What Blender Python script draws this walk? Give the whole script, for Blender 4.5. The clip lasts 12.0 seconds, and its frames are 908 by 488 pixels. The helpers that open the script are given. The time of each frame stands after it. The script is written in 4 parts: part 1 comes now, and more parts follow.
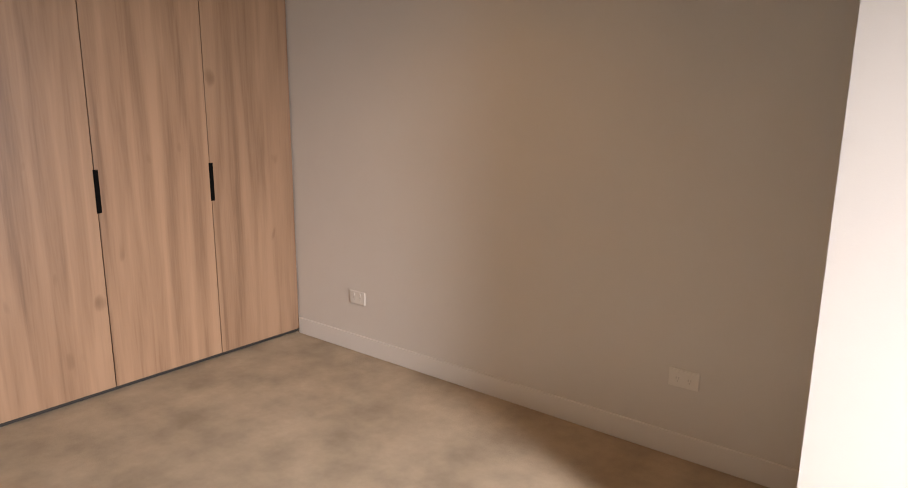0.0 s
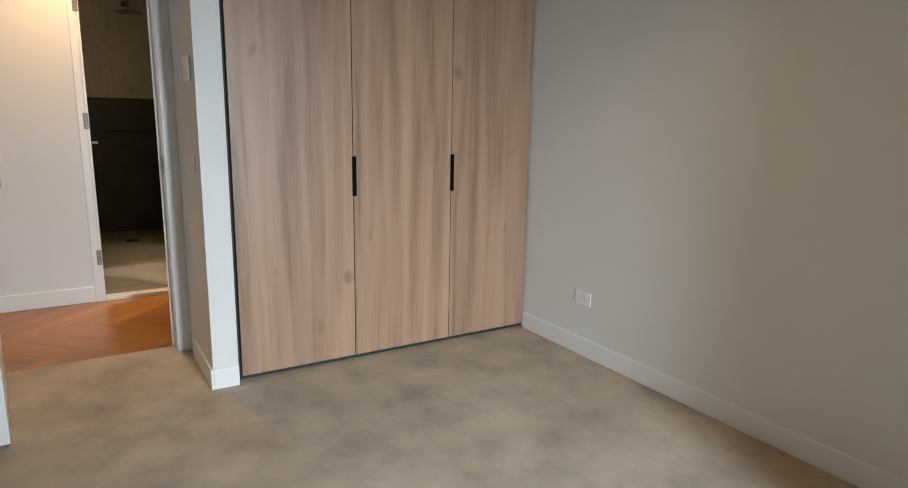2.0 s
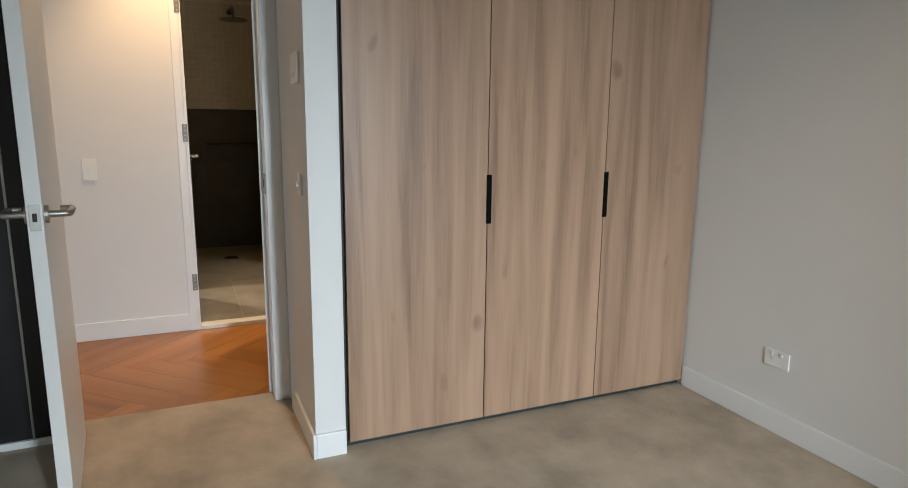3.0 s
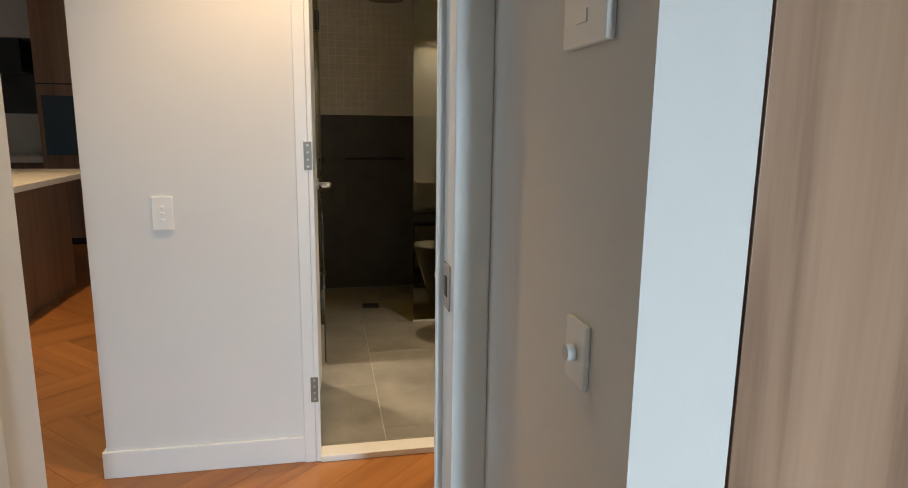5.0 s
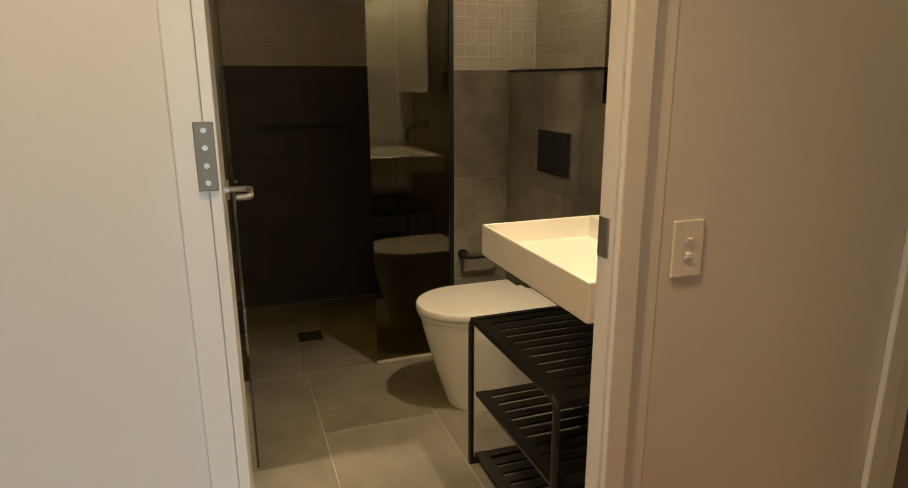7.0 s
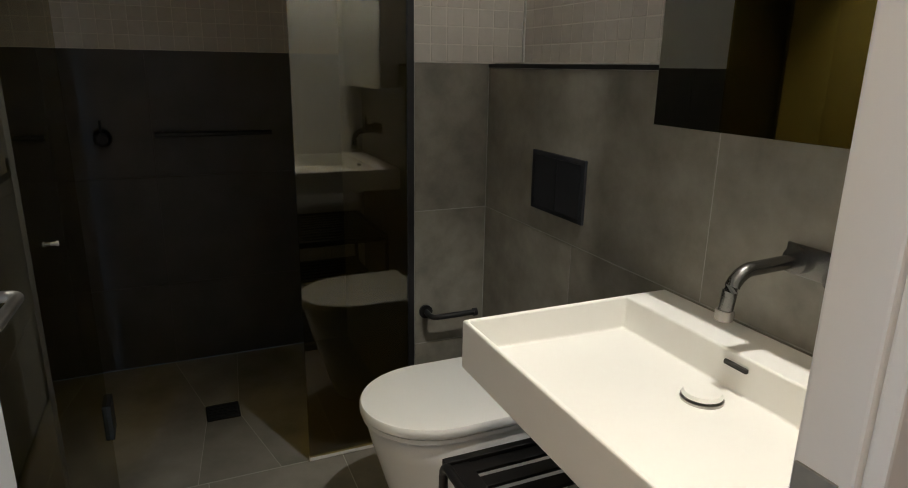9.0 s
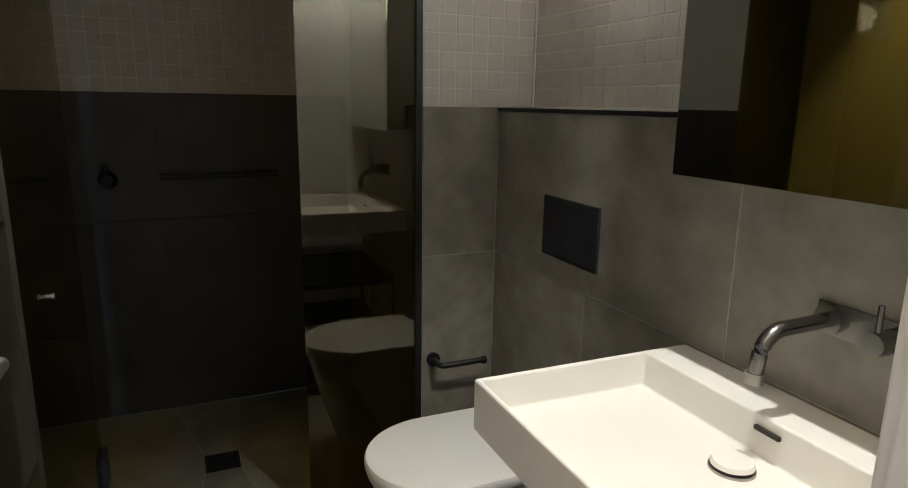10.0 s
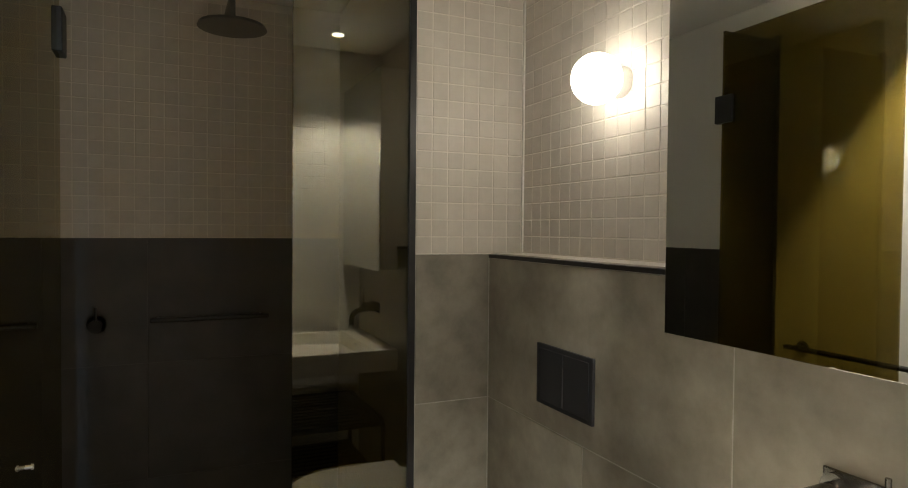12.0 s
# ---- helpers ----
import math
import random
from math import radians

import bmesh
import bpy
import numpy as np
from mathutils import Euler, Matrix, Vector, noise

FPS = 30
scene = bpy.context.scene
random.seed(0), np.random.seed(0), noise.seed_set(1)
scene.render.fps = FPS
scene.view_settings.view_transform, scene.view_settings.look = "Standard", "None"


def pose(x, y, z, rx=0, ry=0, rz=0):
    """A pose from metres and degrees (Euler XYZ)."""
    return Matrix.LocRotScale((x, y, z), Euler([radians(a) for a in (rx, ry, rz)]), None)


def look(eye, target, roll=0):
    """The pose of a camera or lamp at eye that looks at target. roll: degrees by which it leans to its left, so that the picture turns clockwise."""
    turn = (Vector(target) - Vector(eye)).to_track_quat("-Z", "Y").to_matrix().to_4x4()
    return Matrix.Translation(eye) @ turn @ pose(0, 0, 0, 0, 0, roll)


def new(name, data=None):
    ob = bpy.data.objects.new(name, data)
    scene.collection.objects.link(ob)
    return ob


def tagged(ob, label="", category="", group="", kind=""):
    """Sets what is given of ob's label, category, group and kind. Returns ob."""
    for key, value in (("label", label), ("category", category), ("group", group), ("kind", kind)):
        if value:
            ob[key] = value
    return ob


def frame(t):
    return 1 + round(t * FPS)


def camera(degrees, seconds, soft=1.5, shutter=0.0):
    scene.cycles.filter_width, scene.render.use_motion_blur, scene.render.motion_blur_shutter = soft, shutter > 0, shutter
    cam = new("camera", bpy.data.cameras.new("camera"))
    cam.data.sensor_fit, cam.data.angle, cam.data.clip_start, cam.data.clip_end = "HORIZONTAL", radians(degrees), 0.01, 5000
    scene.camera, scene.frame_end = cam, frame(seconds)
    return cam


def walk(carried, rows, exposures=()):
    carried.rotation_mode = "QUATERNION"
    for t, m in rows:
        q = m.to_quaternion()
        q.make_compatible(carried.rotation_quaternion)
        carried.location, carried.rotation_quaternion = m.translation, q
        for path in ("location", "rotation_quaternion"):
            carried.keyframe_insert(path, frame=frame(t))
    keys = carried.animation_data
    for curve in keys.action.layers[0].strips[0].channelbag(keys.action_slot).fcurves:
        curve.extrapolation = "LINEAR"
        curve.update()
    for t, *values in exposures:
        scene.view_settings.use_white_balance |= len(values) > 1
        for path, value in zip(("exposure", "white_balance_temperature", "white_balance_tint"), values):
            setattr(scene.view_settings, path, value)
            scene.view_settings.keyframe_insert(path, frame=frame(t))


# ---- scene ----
cam = camera(71.2, 12.0, soft=1.0)
PATH = [
    (0, (-1.609, 0.256, 1.317), (-2.805, 1.808, 0.914), 0.5),
    (0.5, (-1.585, 0.244, 1.306), (-2.965, 1.637, 0.911), 0.2),
    (1, (-1.555, 0.259, 1.29), (-3.077, 1.497, 0.899), 0.3),
    (1.5, (-1.572, 0.273, 1.281), (-3.178, 1.396, 0.88), 0.7),
    (2, (-1.665, 0.304, 1.271), (-3.336, 1.328, 0.869), 1.0),
    (2.5, (-1.97, 0.333, 1.265), (-3.706, 1.247, 0.875), 0.8),
    (3, (-2.344, 0.385, 1.256), (-4.146, 1.17, 0.883), 0.6),
    (3.5, (-2.757, 0.431, 1.285), (-4.602, 1.112, 0.923), 0.4),
    (3.7, (-2.93, 0.433, 1.273), (-4.791, 1.071, 0.914), 0.3),
    (5.3, (-4.259, 0.507, 1.302), (-6.189, 0.876, 0.933), 1.0),
    (5.5, (-4.404, 0.503, 1.295), (-6.335, 0.869, 0.925), 1.1),
    (6, (-4.741, 0.496, 1.286), (-6.654, 0.924, 0.89), 0.8),
    (6.5, (-5.086, 0.436, 1.295), (-6.956, 0.981, 0.842), 0.2),
    (7, (-5.38, 0.467, 1.294), (-7.204, 1.117, 0.793), -0.2),
    (7.2, (-5.497, 0.495, 1.307), (-7.301, 1.185, 0.789), -0.2),
    (8.8, (-6.097, 0.727, 1.326), (-7.87, 1.474, 0.78), 0.2),
    (9, (-6.147, 0.729, 1.324), (-7.911, 1.502, 0.787), 0.9),
    (9.5, (-6.19, 0.75, 1.332), (-7.97, 1.513, 0.829), 1.0),
    (10, (-6.206, 0.741, 1.345), (-8.002, 1.509, 0.914), 0.9),
    (10.5, (-6.202, 0.734, 1.365), (-8.013, 1.514, 1.031), 1.0),
    (11, (-6.198, 0.724, 1.39), (-8.016, 1.524, 1.151), 0.9),
    (11.5, (-6.204, 0.731, 1.402), (-8.03, 1.534, 1.264), 0.9),
    (12, (-6.207, 0.724, 1.419), (-8.032, 1.542, 1.372), 0.5),
]
EXPOSURES = [(0.0, 0.2, 13500, 39), (0.6, 0.2, 12800, 36), (1.1, 0.18, 10800, 26), (1.5, 0.15, 9400, 21), (3.0, 0.15, 8900, 17), (3.5, 0.12, 8900, 17), (5.3, 0.35, 8200, 13), (6.0, 0.28, 8700, 13), (6.5, 0.35, 9300, 12), (7.0, 0.0, 10800, 12), (9.0, -0.1, 6100, 9), (10.5, 0.2, 6000, 9), (12.0, 0.68, 6700, 8)]
walk(cam, [(t, look(eye, target, roll)) for t, eye, target, roll in PATH], EXPOSURES)

# ---- world, sun, large lights ----
world = bpy.data.worlds.new("World")
scene.world = world
world.use_nodes = True
wn = world.node_tree
sky = wn.nodes.new("ShaderNodeTexSky")
sky.sky_type = 'NISHITA'
sky.sun_disc = False
sky.sun_elevation = radians(38)
sky.sun_rotation = radians(200)
wn.links.new(sky.outputs[0], wn.nodes["Background"].inputs[0])
wn.nodes["Background"].inputs[1].default_value = 0.05


def area_lamp(name, loc, target, sx, sy, watts, colour, spread=180):
    d = bpy.data.lights.new(name, 'AREA')
    d.shape, d.size, d.size_y, d.energy, d.color = 'RECTANGLE', sx, sy, watts, colour
    d.spread = radians(spread)
    o = new(name, d)
    o.matrix_world = look(loc, target)
    return o


def spot_lamp(name, loc, target, watts, colour, cone, blend, radius=0.03):
    d = bpy.data.lights.new(name, 'SPOT')
    d.energy, d.color, d.spot_size, d.spot_blend, d.shadow_soft_size = watts, colour, radians(cone), blend, radius
    o = new(name, d)
    o.matrix_world = look(loc, target)
    return o


DAY = (0.46, 0.71, 1.0)
SKYBLUE = (0.30, 0.63, 1.0)
WARM = (1.0, 0.74, 0.46)
BATH = (1.0, 0.92, 0.79)
area_lamp("bedroom_window_light", (-0.01, 1.26, 1.15), (-4, 1.55, -0.5), 0.34, 1.7, 58, DAY, 82)
area_lamp("balcony_window_light", (-0.85, -0.59, 1.25), (-0.85, 3, 1.1), 1.15, 2.2, 0.4, SKYBLUE)
area_lamp("living_window_light", (-6.45, -5.49, 1.3), (-6.45, 0, 1.1), 2.1, 2.1, 20, SKYBLUE, 80)
spot_lamp("hall_downlight", (-6.02, 0.42, 2.6), (-6.06, 0.42, 0), 78, WARM, 100, 0.7)
spot_lamp("hall_end_downlight", (-5.85, 1.72, 2.6), (-5.85, 1.72, 0), 14, WARM, 100, 0.7)
spot_lamp("basin_downlight", (-6.80, 1.50, 2.38), (-6.82, 1.47, 0), 85, BATH, 84, 0.5, 0.02)
spot_lamp("side_downlight", (-7.40, 0.28, 2.38), (-7.70, 0.45, 0), 105, BATH, 62, 0.6, 0.02)
spot_lamp("kitchen_downlight", (-8.2, -1.3, 2.6), (-8.2, -1.3, 0), 110, WARM, 110, 0.6)
spot_lamp("bedroom_downlight", (-3.2, 1.55, 2.6), (-3.2, 1.55, 0), 22, WARM, 120, 0.9)
spot_lamp("laundry_downlight", (-6.3, 2.9, 2.38), (-6.3, 2.9, 0), 14, WARM, 110, 0.6)


# ---- materials ----
def material(name, colour, rough=0.5, metal=0.0, vary=0.0, scale=3.0, bump=0.0, bscale=200.0, spec=0.5, stretch=(1, 1, 1), dark=None, coat=0.0, rnd=0.0):
    m = bpy.data.materials.new(name)
    m.use_nodes = True
    nt = m.node_tree
    b = nt.nodes["Principled BSDF"]
    b.inputs["Base Color"].default_value = (*colour, 1)
    b.inputs["Roughness"].default_value = rough
    b.inputs["Metallic"].default_value = metal
    b.inputs["Specular IOR Level"].default_value = spec
    b.inputs["Coat Weight"].default_value = coat
    tc = nt.nodes.new("ShaderNodeTexCoord")
    mp = nt.nodes.new("ShaderNodeMapping")
    mp.inputs["Scale"].default_value = stretch
    nt.links.new(tc.outputs["Object"], mp.inputs[0])
    if vary or rnd:
        n1 = nt.nodes.new("ShaderNodeTexNoise")
        n1.inputs["Scale"].default_value = scale
        n1.inputs["Detail"].default_value = 6
        n1.inputs["Roughness"].default_value = 0.6
        nt.links.new(mp.outputs[0], n1.inputs["Vector"])
        ramp = nt.nodes.new("ShaderNodeValToRGB")
        d = dark or tuple(c * (1 - vary) for c in colour)
        l = tuple(min(1, c * (1 + vary * 0.5)) for c in colour)
        ramp.color_ramp.elements[0].color, ramp.color_ramp.elements[0].position = (*d, 1), 0.3
        ramp.color_ramp.elements[1].color, ramp.color_ramp.elements[1].position = (*l, 1), 0.7
        nt.links.new(n1.outputs["Fac"], ramp.inputs[0])
        out = ramp.outputs[0]
        if rnd:
            oi = nt.nodes.new("ShaderNodeObjectInfo")
            mr = nt.nodes.new("ShaderNodeMapRange")
            mr.inputs["To Min"].default_value, mr.inputs["To Max"].default_value = 1 - rnd, 1 + rnd
            nt.links.new(oi.outputs["Random"], mr.inputs["Value"])
            hs = nt.nodes.new("ShaderNodeHueSaturation")
            nt.links.new(mr.outputs[0], hs.inputs["Value"])
            nt.links.new(out, hs.inputs["Color"])
            out = hs.outputs[0]
            ad = nt.nodes.new("ShaderNodeVectorMath")
            ml = nt.nodes.new("ShaderNodeMath")
            ml.operation = 'MULTIPLY'
            ml.inputs[1].default_value = 37.0
            nt.links.new(oi.outputs["Random"], ml.inputs[0])
            nt.links.new(tc.outputs["Object"], ad.inputs[0])
            nt.links.new(ml.outputs[0], ad.inputs[1])
            nt.links.new(ad.outputs[0], mp.inputs[0])
        nt.links.new(out, b.inputs["Base Color"])
        rr = nt.nodes.new("ShaderNodeMapRange")
        rr.inputs["To Min"].default_value, rr.inputs["To Max"].default_value = max(0.02, rough - 0.06), min(1, rough + 0.06)
        nt.links.new(n1.outputs["Fac"], rr.inputs["Value"])
        nt.links.new(rr.outputs[0], b.inputs["Roughness"])
    if bump:
        n2 = nt.nodes.new("ShaderNodeTexNoise")
        n2.inputs["Scale"].default_value = bscale
        n2.inputs["Detail"].default_value = 3
        nt.links.new(mp.outputs[0], n2.inputs["Vector"])
        bp = nt.nodes.new("ShaderNodeBump")
        bp.inputs["Strength"].default_value = bump
        bp.inputs["Distance"].default_value = 0.004
        nt.links.new(n2.outputs["Fac"], bp.inputs["Height"])
        nt.links.new(bp.outputs[0], b.inputs["Normal"])
    return m


def wood(name, light, mid, dark, rough, grain=14.0, rnd=0.06, along='Z', knots=True):
    """Boards whose grain runs along one axis, with knots and fine pores."""
    m = bpy.data.materials.new(name)
    m.use_nodes = True
    nt = m.node_tree
    N, L = nt.nodes.new, nt.links.new
    b = nt.nodes["Principled BSDF"]
    tc, oi = N("ShaderNodeTexCoord"), N("ShaderNodeObjectInfo")
    ml = N("ShaderNodeMath")
    ml.operation = 'MULTIPLY'
    ml.inputs[1].default_value = 53.0
    L(oi.outputs["Random"], ml.inputs[0])
    ad = N("ShaderNodeVectorMath")
    L(tc.outputs["Object"], ad.inputs[0])
    L(ml.outputs[0], ad.inputs[1])

    def noise_at(sc, scale, detail, dist=0.0):
        mp = N("ShaderNodeMapping")
        mp.inputs["Scale"].default_value = sc
        L(ad.outputs[0], mp.inputs[0])
        n = N("ShaderNodeTexNoise")
        n.inputs["Scale"].default_value = scale
        n.inputs["Detail"].default_value = detail
        n.inputs["Distortion"].default_value = dist
        L(mp.outputs[0], n.inputs["Vector"])
        return n.outputs["Fac"]
    sq = 0.05
    lo = {'Z': (1, 1, sq), 'Y': (1, sq, 1), 'X': (sq, 1, 1)}[along]
    kn = {'Z': (1, 1, 0.45), 'Y': (1, 0.45, 1), 'X': (0.45, 1, 1)}[along]
    bands, pores = noise_at(lo, grain, 5, 0.6), noise_at(lo, 130, 3)
    broad = noise_at(lo, 4.0, 2)
    mx = N("ShaderNodeMath")
    mx.operation = 'MULTIPLY_ADD'
    L(pores, mx.inputs[0])
    mx.inputs[1].default_value = 0.2
    L(bands, mx.inputs[2])
    m2 = N("ShaderNodeMath")
    m2.operation = 'MULTIPLY_ADD'
    L(broad, m2.inputs[0])
    m2.inputs[1].default_value = 0.43
    L(mx.outputs[0], m2.inputs[2])
    ramp = N("ShaderNodeValToRGB")
    e = ramp.color_ramp.elements
    e[0].color, e[0].position = (*dark, 1), 0.56
    e[1].color, e[1].position = (*light, 1), 1.0
    c = e.new(0.76)
    c.color = (*mid, 1)
    L(m2.outputs[0], ramp.inputs[0])
    out = ramp.outputs[0]
    if knots:
        kf = noise_at(kn, 10.0, 1, 0.2)
        kr = N("ShaderNodeValToRGB")
        kr.color_ramp.elements[0].position, kr.color_ramp.elements[0].color = 0.73, (1, 1, 1, 1)
        kr.color_ramp.elements[1].position, kr.color_ramp.elements[1].color = 0.84, (0.5, 0.45, 0.42, 1)
        L(kf, kr.inputs[0])
        mm = N("ShaderNodeMix")
        mm.data_type, mm.blend_type = 'RGBA', 'MULTIPLY'
        mm.inputs["Factor"].default_value = 0.8
        L(out, mm.inputs["A"])
        L(kr.outputs[0], mm.inputs["B"])
        out = mm.outputs["Result"]
    mr = N("ShaderNodeMapRange")
    mr.inputs["To Min"].default_value, mr.inputs["To Max"].default_value = 1 - rnd, 1 + rnd
    L(oi.outputs["Random"], mr.inputs["Value"])
    hs = N("ShaderNodeHueSaturation")
    L(mr.outputs[0], hs.inputs["Value"])
    L(out, hs.inputs["Color"])
    L(hs.outputs[0], b.inputs["Base Color"])
    b.inputs["Roughness"].default_value = rough
    bp = N("ShaderNodeBump")
    bp.inputs["Strength"].default_value = 0.15
    bp.inputs["Distance"].default_value = 0.002
    L(pores, bp.inputs["Height"])
    L(bp.outputs[0], b.inputs["Normal"])
    return m


def tinted_glass(name, gloss, tint, face_on):
    """Coated tinted glass: see-through, with a gloss that grows towards grazing angles."""
    m = bpy.data.materials.new(name)
    m.use_nodes = True
    nt = m.node_tree
    nt.nodes.remove(nt.nodes["Principled BSDF"])
    g, t, mix = nt.nodes.new("ShaderNodeBsdfGlossy"), nt.nodes.new("ShaderNodeBsdfTransparent"), nt.nodes.new("ShaderNodeMixShader")
    g.inputs["Color"].default_value, g.inputs["Roughness"].default_value = (*gloss, 1), 0.012
    t.inputs["Color"].default_value = (*tint, 1)
    lw, pw, ma = nt.nodes.new("ShaderNodeLayerWeight"), nt.nodes.new("ShaderNodeMath"), nt.nodes.new("ShaderNodeMath")
    pw.operation, ma.operation = 'POWER', 'MULTIPLY_ADD'
    pw.inputs[1].default_value = 4.0
    ma.inputs[1].default_value, ma.inputs[2].default_value = 0.8, face_on
    nt.links.new(lw.outputs["Facing"], pw.inputs[0])
    nt.links.new(pw.outputs[0], ma.inputs[0])
    nt.links.new(ma.outputs[0], mix.inputs[0])
    nt.links.new(t.outputs[0], mix.inputs[1])
    nt.links.new(g.outputs[0], mix.inputs[2])
    nt.links.new(mix.outputs[0], nt.nodes["Material Output"].inputs[0])
    return m


def glowing(name, colour, strength):
    m = bpy.data.materials.new(name)
    m.use_nodes = True
    b = m.node_tree.nodes["Principled BSDF"]
    b.inputs["Base Color"].default_value = (0.8, 0.8, 0.8, 1)
    b.inputs["Emission Color"].default_value = (*colour, 1)
    b.inputs["Emission Strength"].default_value = strength
    return m


PAINT = material("wall_paint", (0.72, 0.715, 0.70), 0.55, vary=0.035, scale=1.4, bump=0.06, bscale=240)
CEIL = material("ceiling_paint", (0.8, 0.8, 0.79), 0.7, vary=0.02, scale=2, bump=0.05)
GLOSSW = material("trim_enamel", (0.78, 0.785, 0.78), 0.32, vary=0.03, scale=3, bump=0.03, bscale=90)
DOORW = material("door_enamel", (0.74, 0.735, 0.72), 0.35, vary=0.03, scale=2.5, bump=0.03, bscale=110)
CARPET = material("carpet_pile", (0.51, 0.42, 0.33), 0.97, vary=0.30, scale=3.6, bump=1.0, bscale=420, spec=0.1)
OAK = wood("oak_veneer", (0.46, 0.276, 0.184), (0.365, 0.212, 0.138), (0.235, 0.13, 0.084), 0.42, 15.0)
ISLWOOD = wood("walnut_veneer", (0.20, 0.125, 0.085), (0.15, 0.09, 0.06), (0.09, 0.055, 0.04), 0.4)
PLANK = wood("timber_plank", (0.40, 0.168, 0.052), (0.33, 0.127, 0.038), (0.22, 0.076, 0.021), 0.33, 10, 0.14, 'X', False)
BLACK = material("black_metal", (0.012, 0.012, 0.013), 0.38, vary=0.2, scale=12, bump=0.03)
BLACKP = material("black_plate", (0.014, 0.015, 0.019), 0.5, vary=0.15, scale=6)
# near-black for the shade inside the finger-pull holes
PULL = material("recess_shade_black", (0.004, 0.004, 0.004), 0.9, spec=0.1)
# dark colour that paints the shade of gaps and slots; also on the latch bolt
DARKGAP = material("shaded_gap_dark", (0.03, 0.027, 0.025), 0.7, vary=0.2, scale=9)
STEEL = material("brushed_steel", (0.42, 0.40, 0.37), 0.40, 1.0, vary=0.12, scale=40, bump=0.04, bscale=300)
GUN = material("gunmetal", (0.23, 0.225, 0.215), 0.24, 1.0, vary=0.15, scale=20)
CERAM = material("white_ceramic", (0.82, 0.82, 0.80), 0.12, vary=0.015, scale=3, coat=0.5)
STONE = material("matte_solid_surface", (0.80, 0.79, 0.745), 0.38, vary=0.02, scale=5, bump=0.01)
SEAT = material("white_seat_plastic", (0.80, 0.80, 0.785), 0.18, vary=0.015, scale=4)
TILE = material("grey_porcelain", (0.265, 0.246, 0.205), 0.42, vary=0.34, scale=9, bump=0.08, bscale=60, rnd=0.07)
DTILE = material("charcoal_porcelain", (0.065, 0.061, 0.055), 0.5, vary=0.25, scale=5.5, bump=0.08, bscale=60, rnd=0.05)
FTILE = material("grey_floor_porcelain", (0.22, 0.205, 0.18), 0.34, vary=0.42, scale=3.6, bump=0.06, bscale=60, rnd=0.06)
GROUT = material("pale_grout", (0.42, 0.41, 0.37), 0.85, vary=0.2, scale=30, bump=0.1)
MOS = material("mosaic_tile", (0.55, 0.51, 0.46), 0.42, vary=0.06, scale=25, bump=0.05, bscale=30, rnd=0.05)
DGROUT = material("dark_grout", (0.10, 0.095, 0.088), 0.85, vary=0.1, scale=30)
MGROUT = material("mosaic_grout", (0.68, 0.64, 0.575), 0.85, vary=0.08, scale=30)
HINGE = material("dull_hinge_steel", (0.22, 0.195, 0.165), 0.5, 0.7, vary=0.15, scale=40)
SLOT = material("socket_grey", (0.6, 0.6, 0.585), 0.6)
MIRROR = material("mirror_silver", (0.86, 0.88, 0.84), 0.01, 1.0)
TINT = tinted_glass("bronze_glass", (0.86, 0.86, 0.78), (0.47, 0.40, 0.17), 0.105)
CLEAR = tinted_glass("window_glass", (1, 1, 1), (0.95, 0.97, 0.97), 0.04)
SWITCH = material("switch_plastic", (0.80, 0.80, 0.78), 0.3, vary=0.01, scale=9)
SILL = material("white_stone", (0.70, 0.68, 0.63), 0.3, vary=0.05, scale=8)
GLOBE = glowing("globe_opal", (1.0, 0.93, 0.80), 9.5)
BULB = glowing("lamp_face", (1.0, 0.9, 0.75), 12.0)
BLKGLASS = material("black_glass", (0.012, 0.014, 0.014), 0.08, coat=0.3, vary=0.1, scale=2)
SPLASH = material("dark_stone", (0.05, 0.043, 0.036), 0.3, vary=0.3, scale=7)


# ---- building helpers ----
def box(bm, x0, x1, y0, y1, z0, z1, bev=0.0):
    r = bmesh.ops.create_cube(bm, size=1.0, matrix=Matrix.Translation(((x0 + x1) / 2, (y0 + y1) / 2, (z0 + z1) / 2)) @ Matrix.Diagonal((x1 - x0, y1 - y0, z1 - z0, 1)))
    if bev:
        es = list({e for v in r["verts"] for e in v.link_edges})
        bmesh.ops.bevel(bm, geom=es, offset=bev, segments=2, affect='EDGES', profile=0.6)
    return bm


def boxm(*a, **k):
    return box(bmesh.new(), *a, **k)


def cyl(bm, a, b, r, r2=None, seg=20):
    a, b = Vector(a), Vector(b)
    m = Matrix.Translation((a + b) / 2) @ (b - a).to_track_quat('Z', 'Y').to_matrix().to_4x4()
    bmesh.ops.create_cone(bm, cap_ends=True, segments=seg, radius1=r, radius2=r if r2 is None else r2, depth=(b - a).length, matrix=m)
    return bm


